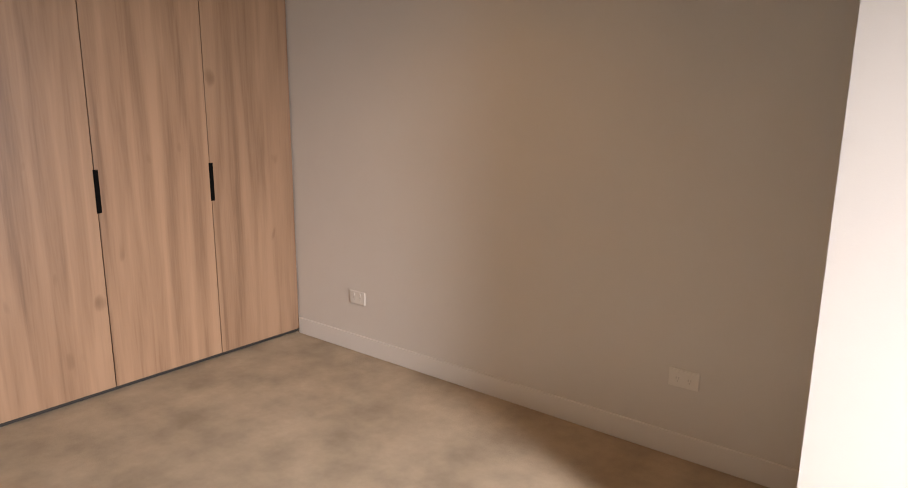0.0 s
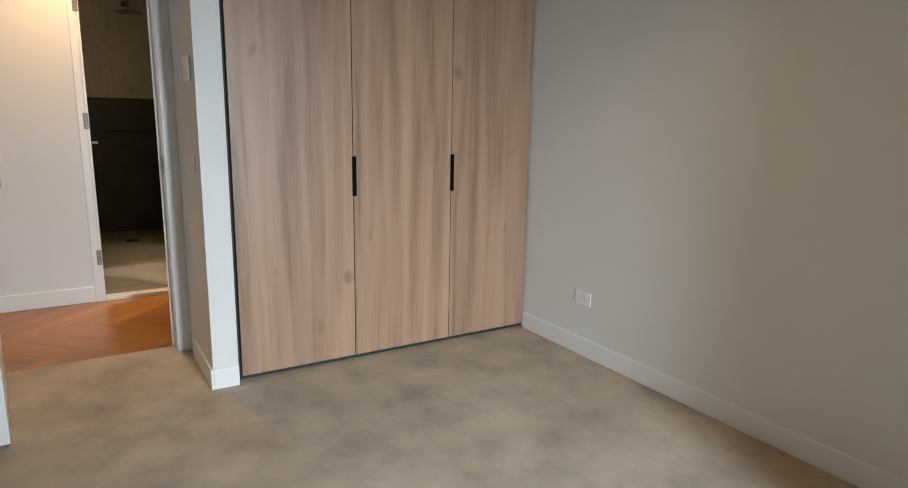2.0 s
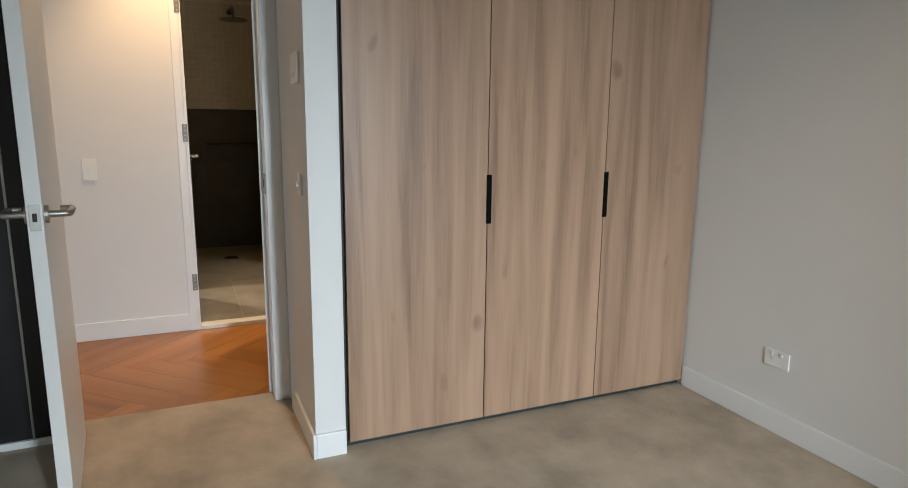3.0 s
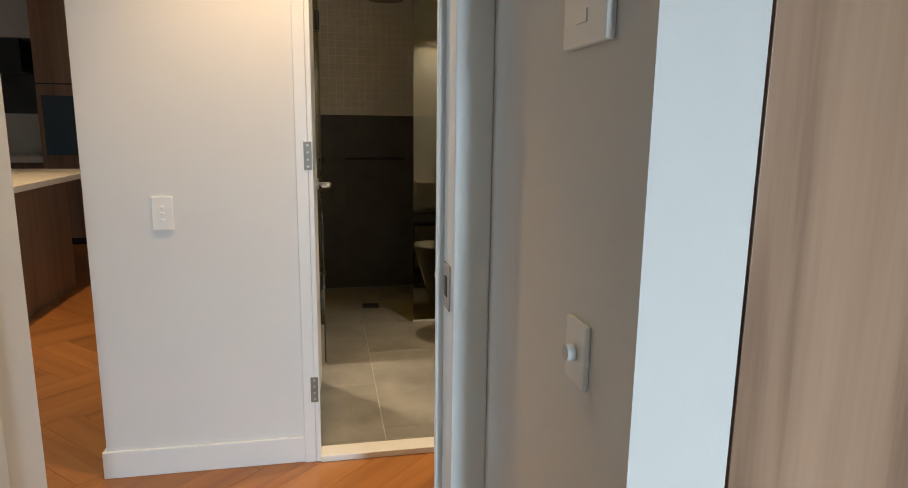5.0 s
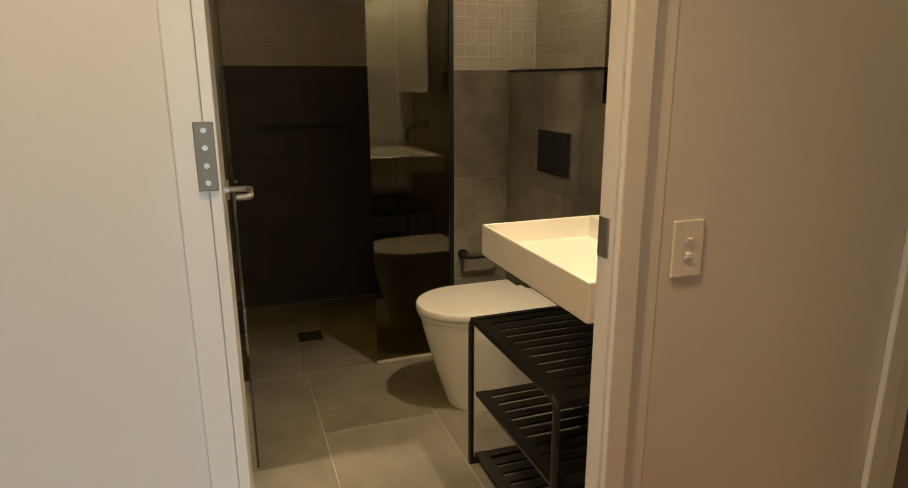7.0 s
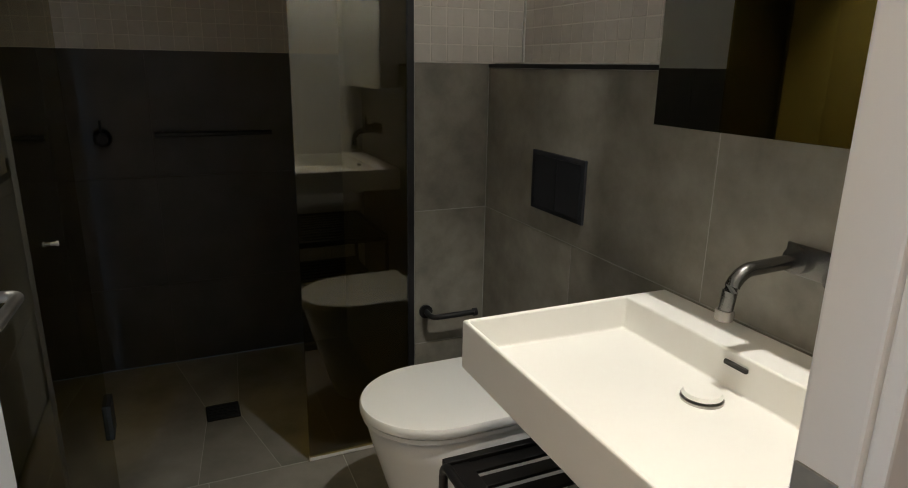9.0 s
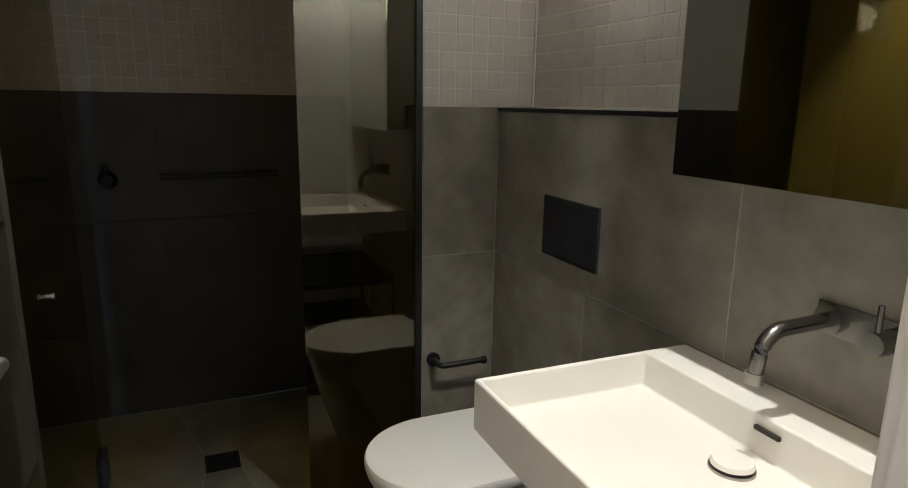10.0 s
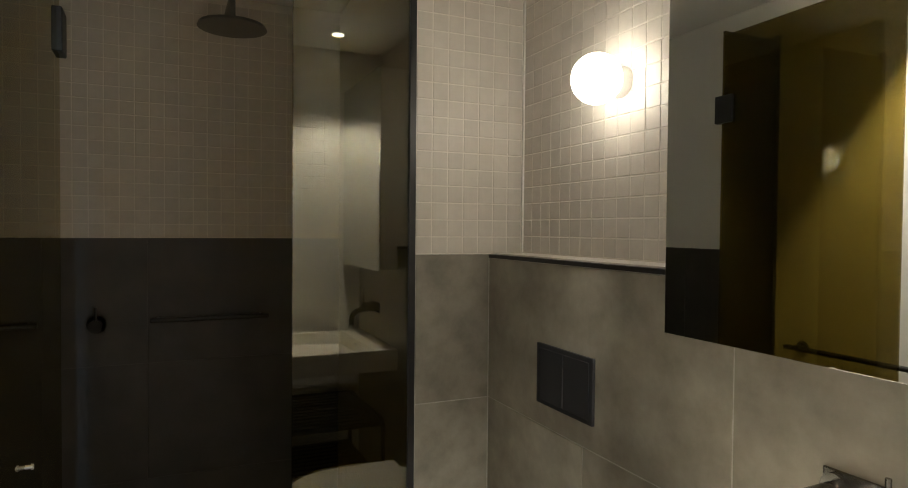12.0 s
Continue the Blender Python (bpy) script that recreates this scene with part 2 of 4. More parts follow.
def tube(bm, pts, r, seg=14):
    """A round tube swept along points."""
    pts = [Vector(p) for p in pts]
    rings, up = [], Vector((0.13, 0.31, 0.94)).normalized()
    for i, p in enumerate(pts):
        d = (pts[min(i + 1, len(pts) - 1)] - pts[max(i - 1, 0)]).normalized()
        s = d.cross(up).normalized()
        u = s.cross(d)
        rings.append([bm.verts.new(p + r * (math.cos(2 * math.pi * k / seg) * s + math.sin(2 * math.pi * k / seg) * u)) for k in range(seg)])
    for q, w in zip(rings, rings[1:]):
        for k in range(seg):
            bm.faces.new((q[k], q[(k + 1) % seg], w[(k + 1) % seg], w[k]))
    bm.faces.new(rings[0])
    bm.faces.new(rings[-1][::-1])
    bmesh.ops.recalc_face_normals(bm, faces=bm.faces[:])
    return bm


def finish(bm, name, smooth=False, shift=None):
    if shift is not None:
        bmesh.ops.translate(bm, verts=bm.verts[:], vec=-Vector(shift))
    me = bpy.data.meshes.new(name)
    bm.to_mesh(me)
    bm.free()
    if smooth and (len(me.polygons) > 60 or any(len(p.vertices) > 8 for p in me.polygons)):
        for p in me.polygons:
            p.use_smooth = True
        me.set_sharp_from_angle(angle=radians(38))
    return me


def thing(name, loc, label, category, group=""):
    ob = new(name)
    ob.empty_display_size = 0.1
    ob.location = loc
    return tagged(ob, label, category, group)


def root_of(ob):
    while ob.parent:
        ob = ob.parent
    return ob


def part(name, bm, mat, parent, label="", smooth=True):
    me = finish(bm, name, smooth, root_of(parent).location)
    me.materials.append(mat)
    ob = new(name, me)
    ob.parent = parent
    return tagged(ob, label)


def single(name, bm, mat, loc, label, category, group="", smooth=True, kind=""):
    me = finish(bm, name, smooth, loc)
    me.materials.append(mat)
    ob = new(name, me)
    ob.location = loc
    return tagged(ob, label, category, group, kind)


def structure(name, bm, mat, label, category, loc=(0, 0, 0)):
    return single(name, bm, mat, loc, label, category, kind="structure", smooth=False)


def wall_boxes(name, boxes, mat, label):
    bm = bmesh.new()
    for b in boxes:
        box(bm, *b)
    return structure(name, bm, mat, label, "wall")


# ---- large structure ----
H, HB = 2.62, 2.40
structure("floor_bedroom", boxm(-5.262, 0.14, -0.6, 2.61, -0.12, 0.0), CARPET, "taupe cut-pile carpet with brushed footprints", "carpet")
structure("ceiling_bedroom", boxm(-5.2, 0.14, -0.74, 2.75, H, H + 0.1), CEIL, "plain white plasterboard ceiling", "ceiling")
structure("ceiling_hall", boxm(-12.2, -5.2, -5.6, 2.05, H + 0.002, H + 0.1), CEIL, "plain white plasterboard ceiling", "ceiling")
structure("ceiling_bathroom", boxm(-9.2, -6.5, 0.05, 2.05, HB, HB + 0.1), CEIL, "plain white bathroom ceiling", "ceiling")
wall_boxes("wall_north", [(-5.2, 0.14, 2.61, 2.75, 0, H)], PAINT, "plain off-white painted plaster bedroom wall")
wall_boxes("wall_pier", [(-1.80, 0.0, 1.92, 2.61, 0, H)], PAINT, "white painted wall pier beside the window")
wall_boxes("wall_south", [(-5.13, -1.5, -0.74, -0.6, 0, H), (-0.2, 0.14, -0.74, -0.6, 0, H), (-1.5, -0.2, -0.74, -0.6, 2.4, H), (-1.5, -0.2, -0.74, -0.6, 0, 0.05)], PAINT, "off-white painted bedroom wall")
wall_boxes("wall_east", [(0.0, 0.14, -0.6, 1.04, 0, H), (0.0, 0.14, 1.49, 2.61, 0, H), (0.0, 0.14, 1.04, 1.49, 0, 0.2), (0.0, 0.14, 1.04, 1.49, 2.4, H)], PAINT, "window wall of the bedroom")
wall_boxes("wall_nib", [(-5.13, -4.584, 0.80, 0.915, 0, H)], PAINT, "white painted nib wall beside the wardrobe")
wall_boxes("wall_wardrobe_back", [(-5.23, -5.13, 0.80, 2.61, 0, H)], PAINT, "off-white painted partition wall")
wall_boxes("wall_bedroom_door", [(-5.23, -5.13, -5.5, -0.10, 0, H), (-5.23, -5.13, -0.10, 0.80, 2.09, H)], PAINT, "off-white painted wall with the bedroom doorway")
wall_boxes("wall_hall", [(-6.50, -6.39, -0.315, 0.405, 0, H), (-6.50, -6.39, 1.263, 2.011, 0, H), (-6.50, -6.39, 0.405, 1.263, 2.09, H)], PAINT, "off-white painted hall wall with the bathroom doorway")
wall_boxes("wall_hall_end", [(-6.50, -6.40, 2.012, 2.06, 0, H), (-5.50, -5.23, 2.03, 2.06, 0, H), (-6.40, -5.50, 2.03, 2.06, 2.09, H)], PAINT, "off-white wall with a doorway at the hall end")
wall_boxes("wall_bathroom_left", [(-9.2, -6.50, 0.04, 0.15, 0, HB)], PAINT, "pale bathroom side wall")
wall_boxes("wall_bathroom_outer", [(-9.2, -6.50, -0.315, 0.04, 0, H)], PAINT, "off-white painted wall facing the living space")
wall_boxes("wall_living_east", [(-5.35, -5.23, -5.6, -5.5, 0, H)], PAINT, "off-white living wall")
wall_boxes("wall_living_south", [(-12.2, -7.6, -5.6, -5.5, 0, H), (-7.6, -5.35, -5.6, -5.5, 2.4, H), (-7.6, -5.35, -5.6, -5.5, 0, 0.15)], PAINT, "living room window wall")
wall_boxes("wall_kitchen", [(-12.2, -12.08, -5.5, 2.17, 0, H)], PAINT, "off-white kitchen wall")
wall_boxes("wall_kitchen_return", [(-12.08, -9.2, -0.315, -0.2, 0, H)], PAINT, "off-white kitchen side wall")
wall_boxes("wall_laundry", [(-8.3, -8.2, 2.0, 3.9, 0, HB), (-8.2, -5.13, 3.8, 3.9, 0, HB), (-5.23, -5.13, 2.62, 3.8, 0, HB)], PAINT, "plain white laundry walls")
structure("ceiling_laundry", boxm(-8.3, -5.13, 2.062, 3.9, HB, HB + 0.1), CEIL, "plain white laundry ceiling", "ceiling")
structure("floor_laundry", boxm(-8.2, -5.23, 2.012, 3.8, -0.1, -0.001), FTILE, "grey porcelain laundry floor", "floor")

# walls behind the bathroom tiles
ZW = 1.334
wall_boxes("wall_basin", [(-8.09, -6.50, 1.7013, 2.011, 0, 1.325), (-8.107, -6.50, 1.838, 2.011, 1.325, HB)], GROUT, "bathroom wall behind the toilet and basin with a tiled ledge")
wall_boxes("wall_shower_end", [(-9.10, -8.0963, 1.436, 2.011, 0, ZW), (-9.10, -8.107, 1.436, 2.011, ZW, HB)], GROUT, "tiled wall return beside the shower screen")
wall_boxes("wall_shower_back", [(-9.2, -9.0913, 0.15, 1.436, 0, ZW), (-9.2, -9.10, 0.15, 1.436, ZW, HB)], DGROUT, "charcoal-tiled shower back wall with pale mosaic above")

# skirting
def skirting(name, boxes):
    bm = bmesh.new()
    for b in boxes:
        box(bm, *b, bev=0.004)
    structure(name, bm, GLOSSW, "white painted square-edged skirting board", "skirting")

skirting("baseboard_north", [(-4.60, -1.80, 2.597, 2.61, 0, 0.098)])
skirting("baseboard_nib", [(-5.06, -4.57, 0.787, 0.80, 0, 0.098), (-4.584, -4.571, 0.80, 0.915, 0, 0.0975)])
skirting("baseboard_hall", [(-6.39, -6.377, -0.328, 0.40, 0, 0.105), (-6.39, -6.377, 1.205, 2.0, 0, 0.105), (-6.50, -6.377, -0.328, -0.315, 0, 0.104)])


# ---- door frames and doors ----
def objs_get(n):
    return bpy.data.objects[n]


def door_frame(name, boxes, label):
    ob = thing(name, Vector((boxes[0][0], boxes[0][2], 0)), label, "door frame")
    ob["kind"] = "structure"
    for n, *b in [("jamb" if b[5] < 2.2 and b[4] < 1 else "head", *b) for b in boxes]:
        part(n, boxm(*b, bev=0.003), GLOSSW, ob)
    return ob

bed_frame = door_frame("door_frame_bedroom", [
    (-5.262, -5.162, 0.730, 0.7995, 0, 2.09), (-5.282, -5.2625, 0.716, 0.79, 0, 2.09),
    (-5.30, -5.125, -0.10, -0.05, 0, 2.09), (-5.124, -5.114, -0.12, -0.06, 0, 2.11), (-5.30, -5.125, -0.0495, 0.7115, 2.05, 2.09)], "white painted bedroom door frame")
part("strike_plate", boxm(-5.245, -5.190, 0.7265, 0.7298, 0.945, 1.035, bev=0.001), STEEL, bed_frame, "brushed steel strike plate")
part("latch_hole", boxm(-5.229, -5.206, 0.7255, 0.7270, 0.97, 1.01), DARKGAP, bed_frame, "dark latch slot")

bath_frame = door_frame("door_frame_bathroom", [
    (-6.505, -6.388, 0.405, 0.456, 0.0, 2.09), (-6.388, -6.372, 0.395, 0.438, 0, 2.12),
    (-6.437, -6.388, 1.148, 1.262, 0.0, 2.09), (-6.505, -6.4375, 1.250, 1.2625, 0.0, 2.09), (-6.388, -6.372, 1.154, 1.204, 0, 2.12), (-6.505, -6.388, 0.456, 1.148, 2.05, 2.09)], "white painted bathroom door frame")


# leaves folded round the hall-side corner of the jamb
def hinge_plate(parent, z):
    h = part("hinge", boxm(-6.3715, -6.3685, 0.424, 0.452, z - 0.05, z + 0.05, bev=0.001), HINGE, parent, "dull steel butt hinge leaf")
    for k in (-0.038, -0.013, 0.013, 0.038):
        b = bmesh.new()
        cyl(b, (-6.3685, 0.438, z + k), (-6.367, 0.438, z + k), 0.004, seg=10)
        part("screw", b, STEEL, h)
part("jamb_edge", boxm(-6.388, -6.3717, 0.4385, 0.456, 0.0, 2.05, bev=0.002), GLOSSW, bath_frame)
for hz in (0.30, 1.187, 1.90):
    hinge_plate(bath_frame, hz)
part("strike_plate", boxm(-6.433, -6.398, 1.1445, 1.1478, 0.955, 1.035, bev=0.001), STEEL, bath_frame, "brushed steel strike plate")
structure("threshold_bathroom", boxm(-6.445, -6.360, 0.456, 1.148, 0.001, 0.026, bev=0.003), SILL, "cream stone bathroom threshold", "threshold")


def lever(parent, x, y, z, sx, out, slim=0.008):
    """A lever handle on a door face: rose, neck and return lever. out: the way off the face; sx: the way the lever points."""
    b = bmesh.new()
    cyl(b, (x, y, z), (x, y + out * 0.010, z), 0.026, seg=28)
    rose = part("rose", b, STEEL, parent)
    b = bmesh.new()
    pts = [(x, y + out * 0.008, z), (x, y + out * 0.048, z)]
    for k in range(1, 6):
        a = k / 5 * math.pi / 2
        pts.append((x + sx * 0.014 * (1 - math.cos(a)), y + out * (0.048 + 0.014 * math.sin(a)), z))
    pts += [(x + sx * 0.115, y + out * 0.062, z)]
    for k in range(1, 5):
        a = k / 4 * math.pi / 2
        pts.append((x + sx * (0.115 + 0.010 * math.sin(a)), y + out * (0.062 - 0.010 * (1 - math.cos(a))), z))
    pts.append((x + sx * 0.125, y + out * 0.03, z))
    tube(b, pts, slim)
    part("lever", b, STEEL, rose)

bed_door = thing("door_bedroom", (-5.12, -0.02, 0), "white flush bedroom door standing wide open", "door")
part("leaf", boxm(-5.105, -4.415, -0.012, 0.028, 0.012, 2.045, bev=0.0025), DOORW, bed_door)
part("latch_plate", boxm(-4.4155, -4.4125, -0.006, 0.022, 0.948, 1.022, bev=0.001), STEEL, bed_door, "brushed steel latch plate")
part("latch_bolt", boxm(-4.413, -4.404, 0.003, 0.014, 0.974, 0.998, bev=0.002), DARKGAP, bed_door)
lever(bed_door, -4.475, 0.028, 0.987, -1, 1, 0.010)
lever(bed_door, -4.475, -0.012, 0.987, -1, -1, 0.010)
bed_door.location.y = -0.072
bed_door.rotation_euler = (0, 0, radians(4.4))

bath_door = thing("door_bathroom", (-6.47, 0.43, 0), "white flush bathroom door folded open against the side wall", "door")
part("leaf", boxm(-7.175, -6.508, 0.392, 0.430, 0.034, 2.04, bev=0.0025), DOORW, bath_door)
lever(bath_door, -7.115, 0.430, 1.02, 1, 1)
bath_door.rotation_euler = (0, 0, radians(-2.2))

door_frame("door_frame_laundry", [
    (-6.3995, -6.376, 2.0115, 2.062, 0.0, 2.09), (-6.389, -6.372, 1.955, 2.011, 0, 2.12),
    (-5.55, -5.50, 2.028, 2.062, 0.0, 2.09), (-5.54, -5.47, 2.010, 2.027, 0, 2.12), (-6.376, -5.55, 2.028, 2.062, 2.05, 2.09)], "white painted door frame at the hall end")
part("strike_plate", boxm(-6.3758, -6.3725, 2.014, 2.05, 0.925, 1.005, bev=0.001), STEEL, objs_get("door_frame_laundry"), "brushed steel strike plate")
structure("threshold_laundry", boxm(-6.376, -5.55, 2.03, 2.13, 0.001, 0.028, bev=0.003), SILL, "cream stone threshold at the hall end", "threshold")

# bedroom window
win = thing("window_1", (0.0, 1.26, 0.2), "black-framed bedroom window", "window")
win["kind"] = "structure"
for b in [(0.02, 0.08, 1.04, 1.08, 0.2, 2.4), (0.02, 0.08, 1.45, 1.49, 0.2, 2.4), (0.02, 0.08, 1.08, 1.45, 0.2, 0.25), (0.02, 0.08, 1.08, 1.45, 2.35, 2.4)]:
    part("window_frame", boxm(*b), BLACK, win)
p = part("pane", boxm(0.045, 0.053, 1.08, 1.45, 0.25, 2.35), CLEAR, win)
p.visible_shadow = False
win3 = thing("window_3", (-0.85, -0.67, 0.05), "black-framed balcony window of the bedroom", "window")
win3["kind"] = "structure"
for b in [(-1.5, -1.45, -0.70, -0.64, 0.05, 2.4), (-0.25, -0.2, -0.70, -0.64, 0.05, 2.4), (-1.45, -0.25, -0.70, -0.64, 0.05, 0.1), (-1.45, -0.25, -0.70, -0.64, 2.35, 2.4)]:
    part("window_frame", boxm(*b), BLACK, win3)
p = part("pane", boxm(-1.45, -0.25, -0.673, -0.667, 0.1, 2.35), CLEAR, win3)
p.visible_shadow = False
win2 = thing("window_2", (-6.45, -5.5, 0.15), "black-framed living room window", "window")
win2["kind"] = "structure"
for b in [(-7.6, -7.55, -5.58, -5.52, 0.15, 2.4), (-5.40, -5.35, -5.58, -5.52, 0.15, 2.4), (-6.50, -6.45, -5.58, -5.52, 0.2, 2.35), (-7.55, -5.40, -5.58, -5.52, 0.15, 0.2), (-7.55, -5.40, -5.58, -5.52, 2.35, 2.4)]:
    part("window_frame", boxm(*b), BLACK, win2)
for x0, x1 in ((-7.55, -6.50), (-6.45, -5.40)):
    p = part("pane", boxm(x0, x1, -5.553, -5.547, 0.2, 2.35), CLEAR, win2)
    p.visible_shadow = False
structure("ground", boxm(-300, 300, -300, 300, -9.2, -9.0), material("distant_ground", (0.12, 0.13, 0.11), 0.9, vary=0.3, scale=0.1), "hazy ground far below the windows", "ground")

# ---- bedroom things ----
ward = thing("wardrobe", (-4.6, 1.76, 0), "built-in wardrobe with three full-height oak veneer doors", "wardrobe")
# carcass and side strip are coloured dark as the shade round the doors
part("carcass", boxm(-5.128, -4.632, 0.922, 2.605, 0.0, 2.61), DARKGAP, ward, "carcass coloured dark for the shade in the kick and door gaps")
part("side_filler", boxm(-4.631, -4.612, 0.916, 0.924, 0.0, 2.6), DARKGAP, ward, "strip coloured dark for the shade in the side gap")
for y0, y1 in ((0.936, 1.513), (1.517, 2.078), (2.082, 2.603)):
    d = part("door", boxm(-4.628, -4.606, y0, y1, 0.026, 2.60, bev=0.0012), OAK, ward, "vertical-grain oak veneer door")
    if y1 < 2.5:
        # no hole is cut: a thin near-black slab stands for its shade
        hb = boxm(-4.6055, -4.602, y1 - 0.004, y1 + 0.018, 0.862, 1.058, bev=0.001)
        part("finger_pull", hb, PULL, d, "near-black slab painting the shaded finger-pull hole on the door edge")


def wall_plate(name, c, normal, w, h, buttons, label, cat="light switch", slots=()):
    """A flat wall plate: c on the wall's face; normal is 'x', '-x', 'y' or '-y'."""
    ob = thing(name, c, label, cat)
    s = -1 if normal[0] == '-' else 1
    ax = normal[-1]

    def slab(u0, u1, v0, v1, d0, d1, bev=0.0):
        if ax == 'x':
            a, b = sorted((c[0] + s * d0, c[0] + s * d1))
            return boxm(a, b, c[1] + u0, c[1] + u1, c[2] + v0, c[2] + v1, bev=bev)
        a, b = sorted((c[1] + s * d0, c[1] + s * d1))
        return boxm(c[0] + u0, c[0] + u1, a, b, c[2] + v0, c[2] + v1, bev=bev)
    part("plate", slab(-w / 2, w / 2, -h / 2, h / 2, 0.0, 0.007, 0.0025), SWITCH, ob)
    for u, v, bw, bh in buttons:
        part("rocker", slab(u - bw / 2, u + bw / 2, v - bh / 2, v + bh / 2, 0.007, 0.0115, 0.0015), SWITCH, ob)
    for u, v, bw, bh in slots:
        part("slot", slab(u - bw / 2, u + bw / 2, v - bh / 2, v + bh / 2, 0.007, 0.0075), SLOT, ob)
    return ob

wall_plate("light_switch", (-6.39, -0.063, 0.985), 'x', 0.070, 0.118, [(0, 0.022, 0.013, 0.010), (0, 0.0, 0.013, 0.010), (0, -0.024, 0.013, 0.010)], "white three-gang light switch on the hall wall")
wall_plate("light_switch", (-6.39, 1.325, 0.963), 'x', 0.072, 0.118, [(0, 0.018, 0.014, 0.011), (0, -0.014, 0.014, 0.011)], "white two-gang light switch beside the bathroom doorway")
sock = [(-0.028, 0.0, 0.003, 0.009), (-0.018, 0.0, 0.003, 0.009), (-0.023, -0.012, 0.003, 0.008), (0.018, 0.0, 0.003, 0.009), (0.028, 0.0, 0.003, 0.009), (0.023, -0.012, 0.003, 0.008)]
rock = [(-0.023, 0.019, 0.011, 0.012), (0.023, 0.019, 0.011, 0.012)]
wall_plate("power_outlet", (-2.30, 2.61, 0.325), '-y', 0.115, 0.072, rock, "white double power outlet above the skirting", "power outlet", sock)
wall_plate("power_outlet", (-4.09, 2.61, 0.315), '-y', 0.115, 0.072, rock, "white double power outlet near the wardrobe", "power outlet", sock)
dim = wall_plate("dimmer_switch", (-4.722, 0.80, 1.030), '-y', 0.060, 0.080, [], "white rotary dimmer switch on the nib wall", "dimmer switch")
b = bmesh.new()
cyl(b, (-4.722, 0.791, 1.030), (-4.722, 0.781, 1.030), 0.011, 0.010, seg=24)
part("knob", b, SLOT, dim, "small grey dimmer knob")
th = thing("intercom_panel", (-4.735, 0.80, 1.46), "white wall intercom handset panel", "intercom")
part("body", boxm(-4.796, -4.67, 0.788, 0.80, 1.39, 1.50, bev=0.005), SWITCH, th)
part("button", boxm(-4.75, -4.72, 0.786, 0.788, 1.415, 1.43, bev=0.001), SWITCH, th, "small grey button")
tv = thing("tall_panel", (-5.10, -0.35, 0), "black tall panel behind the open door", "panel")
part("panel", boxm(-5.129, -5.095, -0.58, -0.135, 0.03, 2.5, bev=0.002), BLACK, tv)
part("plinth", boxm(-5.129, -5.085, -0.58, -0.135, 0.0, 0.029, bev=0.002), GLOSSW, tv, "white floor strip")
part("edge_profile", boxm(-5.0945, -5.090, -0.20, -0.192, 0.03, 2.5), STEEL, tv)

# ---- kitchen beyond the hall ----
isl = thing("kitchen_island", (-9.2, -2.0, 0), "kitchen island with walnut panel and white stone top", "kitchen island")
part("back_panel", boxm(-9.42, -8.46, -1.50, -1.465, 0.0, 0.86, bev=0.002), ISLWOOD, isl, "walnut veneer panel")
part("end_panel", boxm(-8.458, -8.42, -2.45, -1.455, 0.0, 0.86, bev=0.002), SILL, isl, "white stone end panel")
part("cabinet_body", boxm(-9.41, -8.46, -2.44, -1.51, 0.0, 0.86), ISLWOOD, isl)
part("worktop", boxm(-9.95, -8.30, -2.5, -1.36, 0.861, 0.902, bev=0.003), SILL, isl, "white stone worktop")
kb = thing("kitchen_bench", (-11.7, -3.2, 0), "rear kitchen bench with white stone top and upstand", "kitchen bench")
part("cabinet_body", boxm(-12.07, -11.35, -5.0, -2.36, 0.0, 0.87), ISLWOOD, kb)
part("worktop", boxm(-12.07, -11.32, -5.0, -2.36, 0.871, 0.935, bev=0.003), SILL, kb)
part("upstand", boxm(-12.07, -12.03, -5.0, -2.36, 0.936, 1.37, bev=0.002), SILL, kb, "pale stone upstand")
part("splashback", boxm(-12.07, -12.04, -5.0, -2.36, 1.372, 2.15), SPLASH, kb, "dark stone splashback")
part("bulkhead", boxm(-12.07, -11.75, -5.0, -2.36, 2.152, 2.61), PAINT, kb)
hood = thing("rangehood", (-11.9, -3.3, 1.75), "black box rangehood over the bench", "rangehood")
part("canopy", boxm(-12.04, -11.70, -3.9, -2.62, 1.80, 2.14, bev=0.004), BLACK, hood)
tall = thing("oven_tower", (-11.6, -2.0, 0), "tall timber cabinet with built-in black oven", "oven cabinet")
part("cabinet_body", boxm(-12.07, -11.30, -2.35, -1.60, 0.08, 2.61), wood("tower_veneer", (0.36, 0.235, 0.16), (0.29, 0.185, 0.125), (0.2, 0.12, 0.08), 0.42), tall)
part("oven_door", boxm(-11.299, -11.28, -2.30, -1.65, 0.95, 1.55, bev=0.003), BLKGLASS, tall, "black glass oven door")
part("kick", boxm(-12.0, -11.36, -2.33, -1.62, 0.0, 0.08), BLACK, tall)
part("door_gap", boxm(-11.2995, -11.297, -2.35, -1.60, 1.66, 1.672), DARKGAP, tall)

# ---- laundry beyond the hall end ----
van = thing("laundry_cabinet", (-7.3, 3.6, 0), "dark laundry cabinet standing on the tiled floor", "cabinet")
part("body", boxm(-8.15, -6.75, 3.50, 3.79, 0.0, 2.0, bev=0.003), BLACK, van)
part("door", boxm(-7.45, -6.76, 3.48, 3.499, 0.02, 1.98, bev=0.002), BLACK, van)

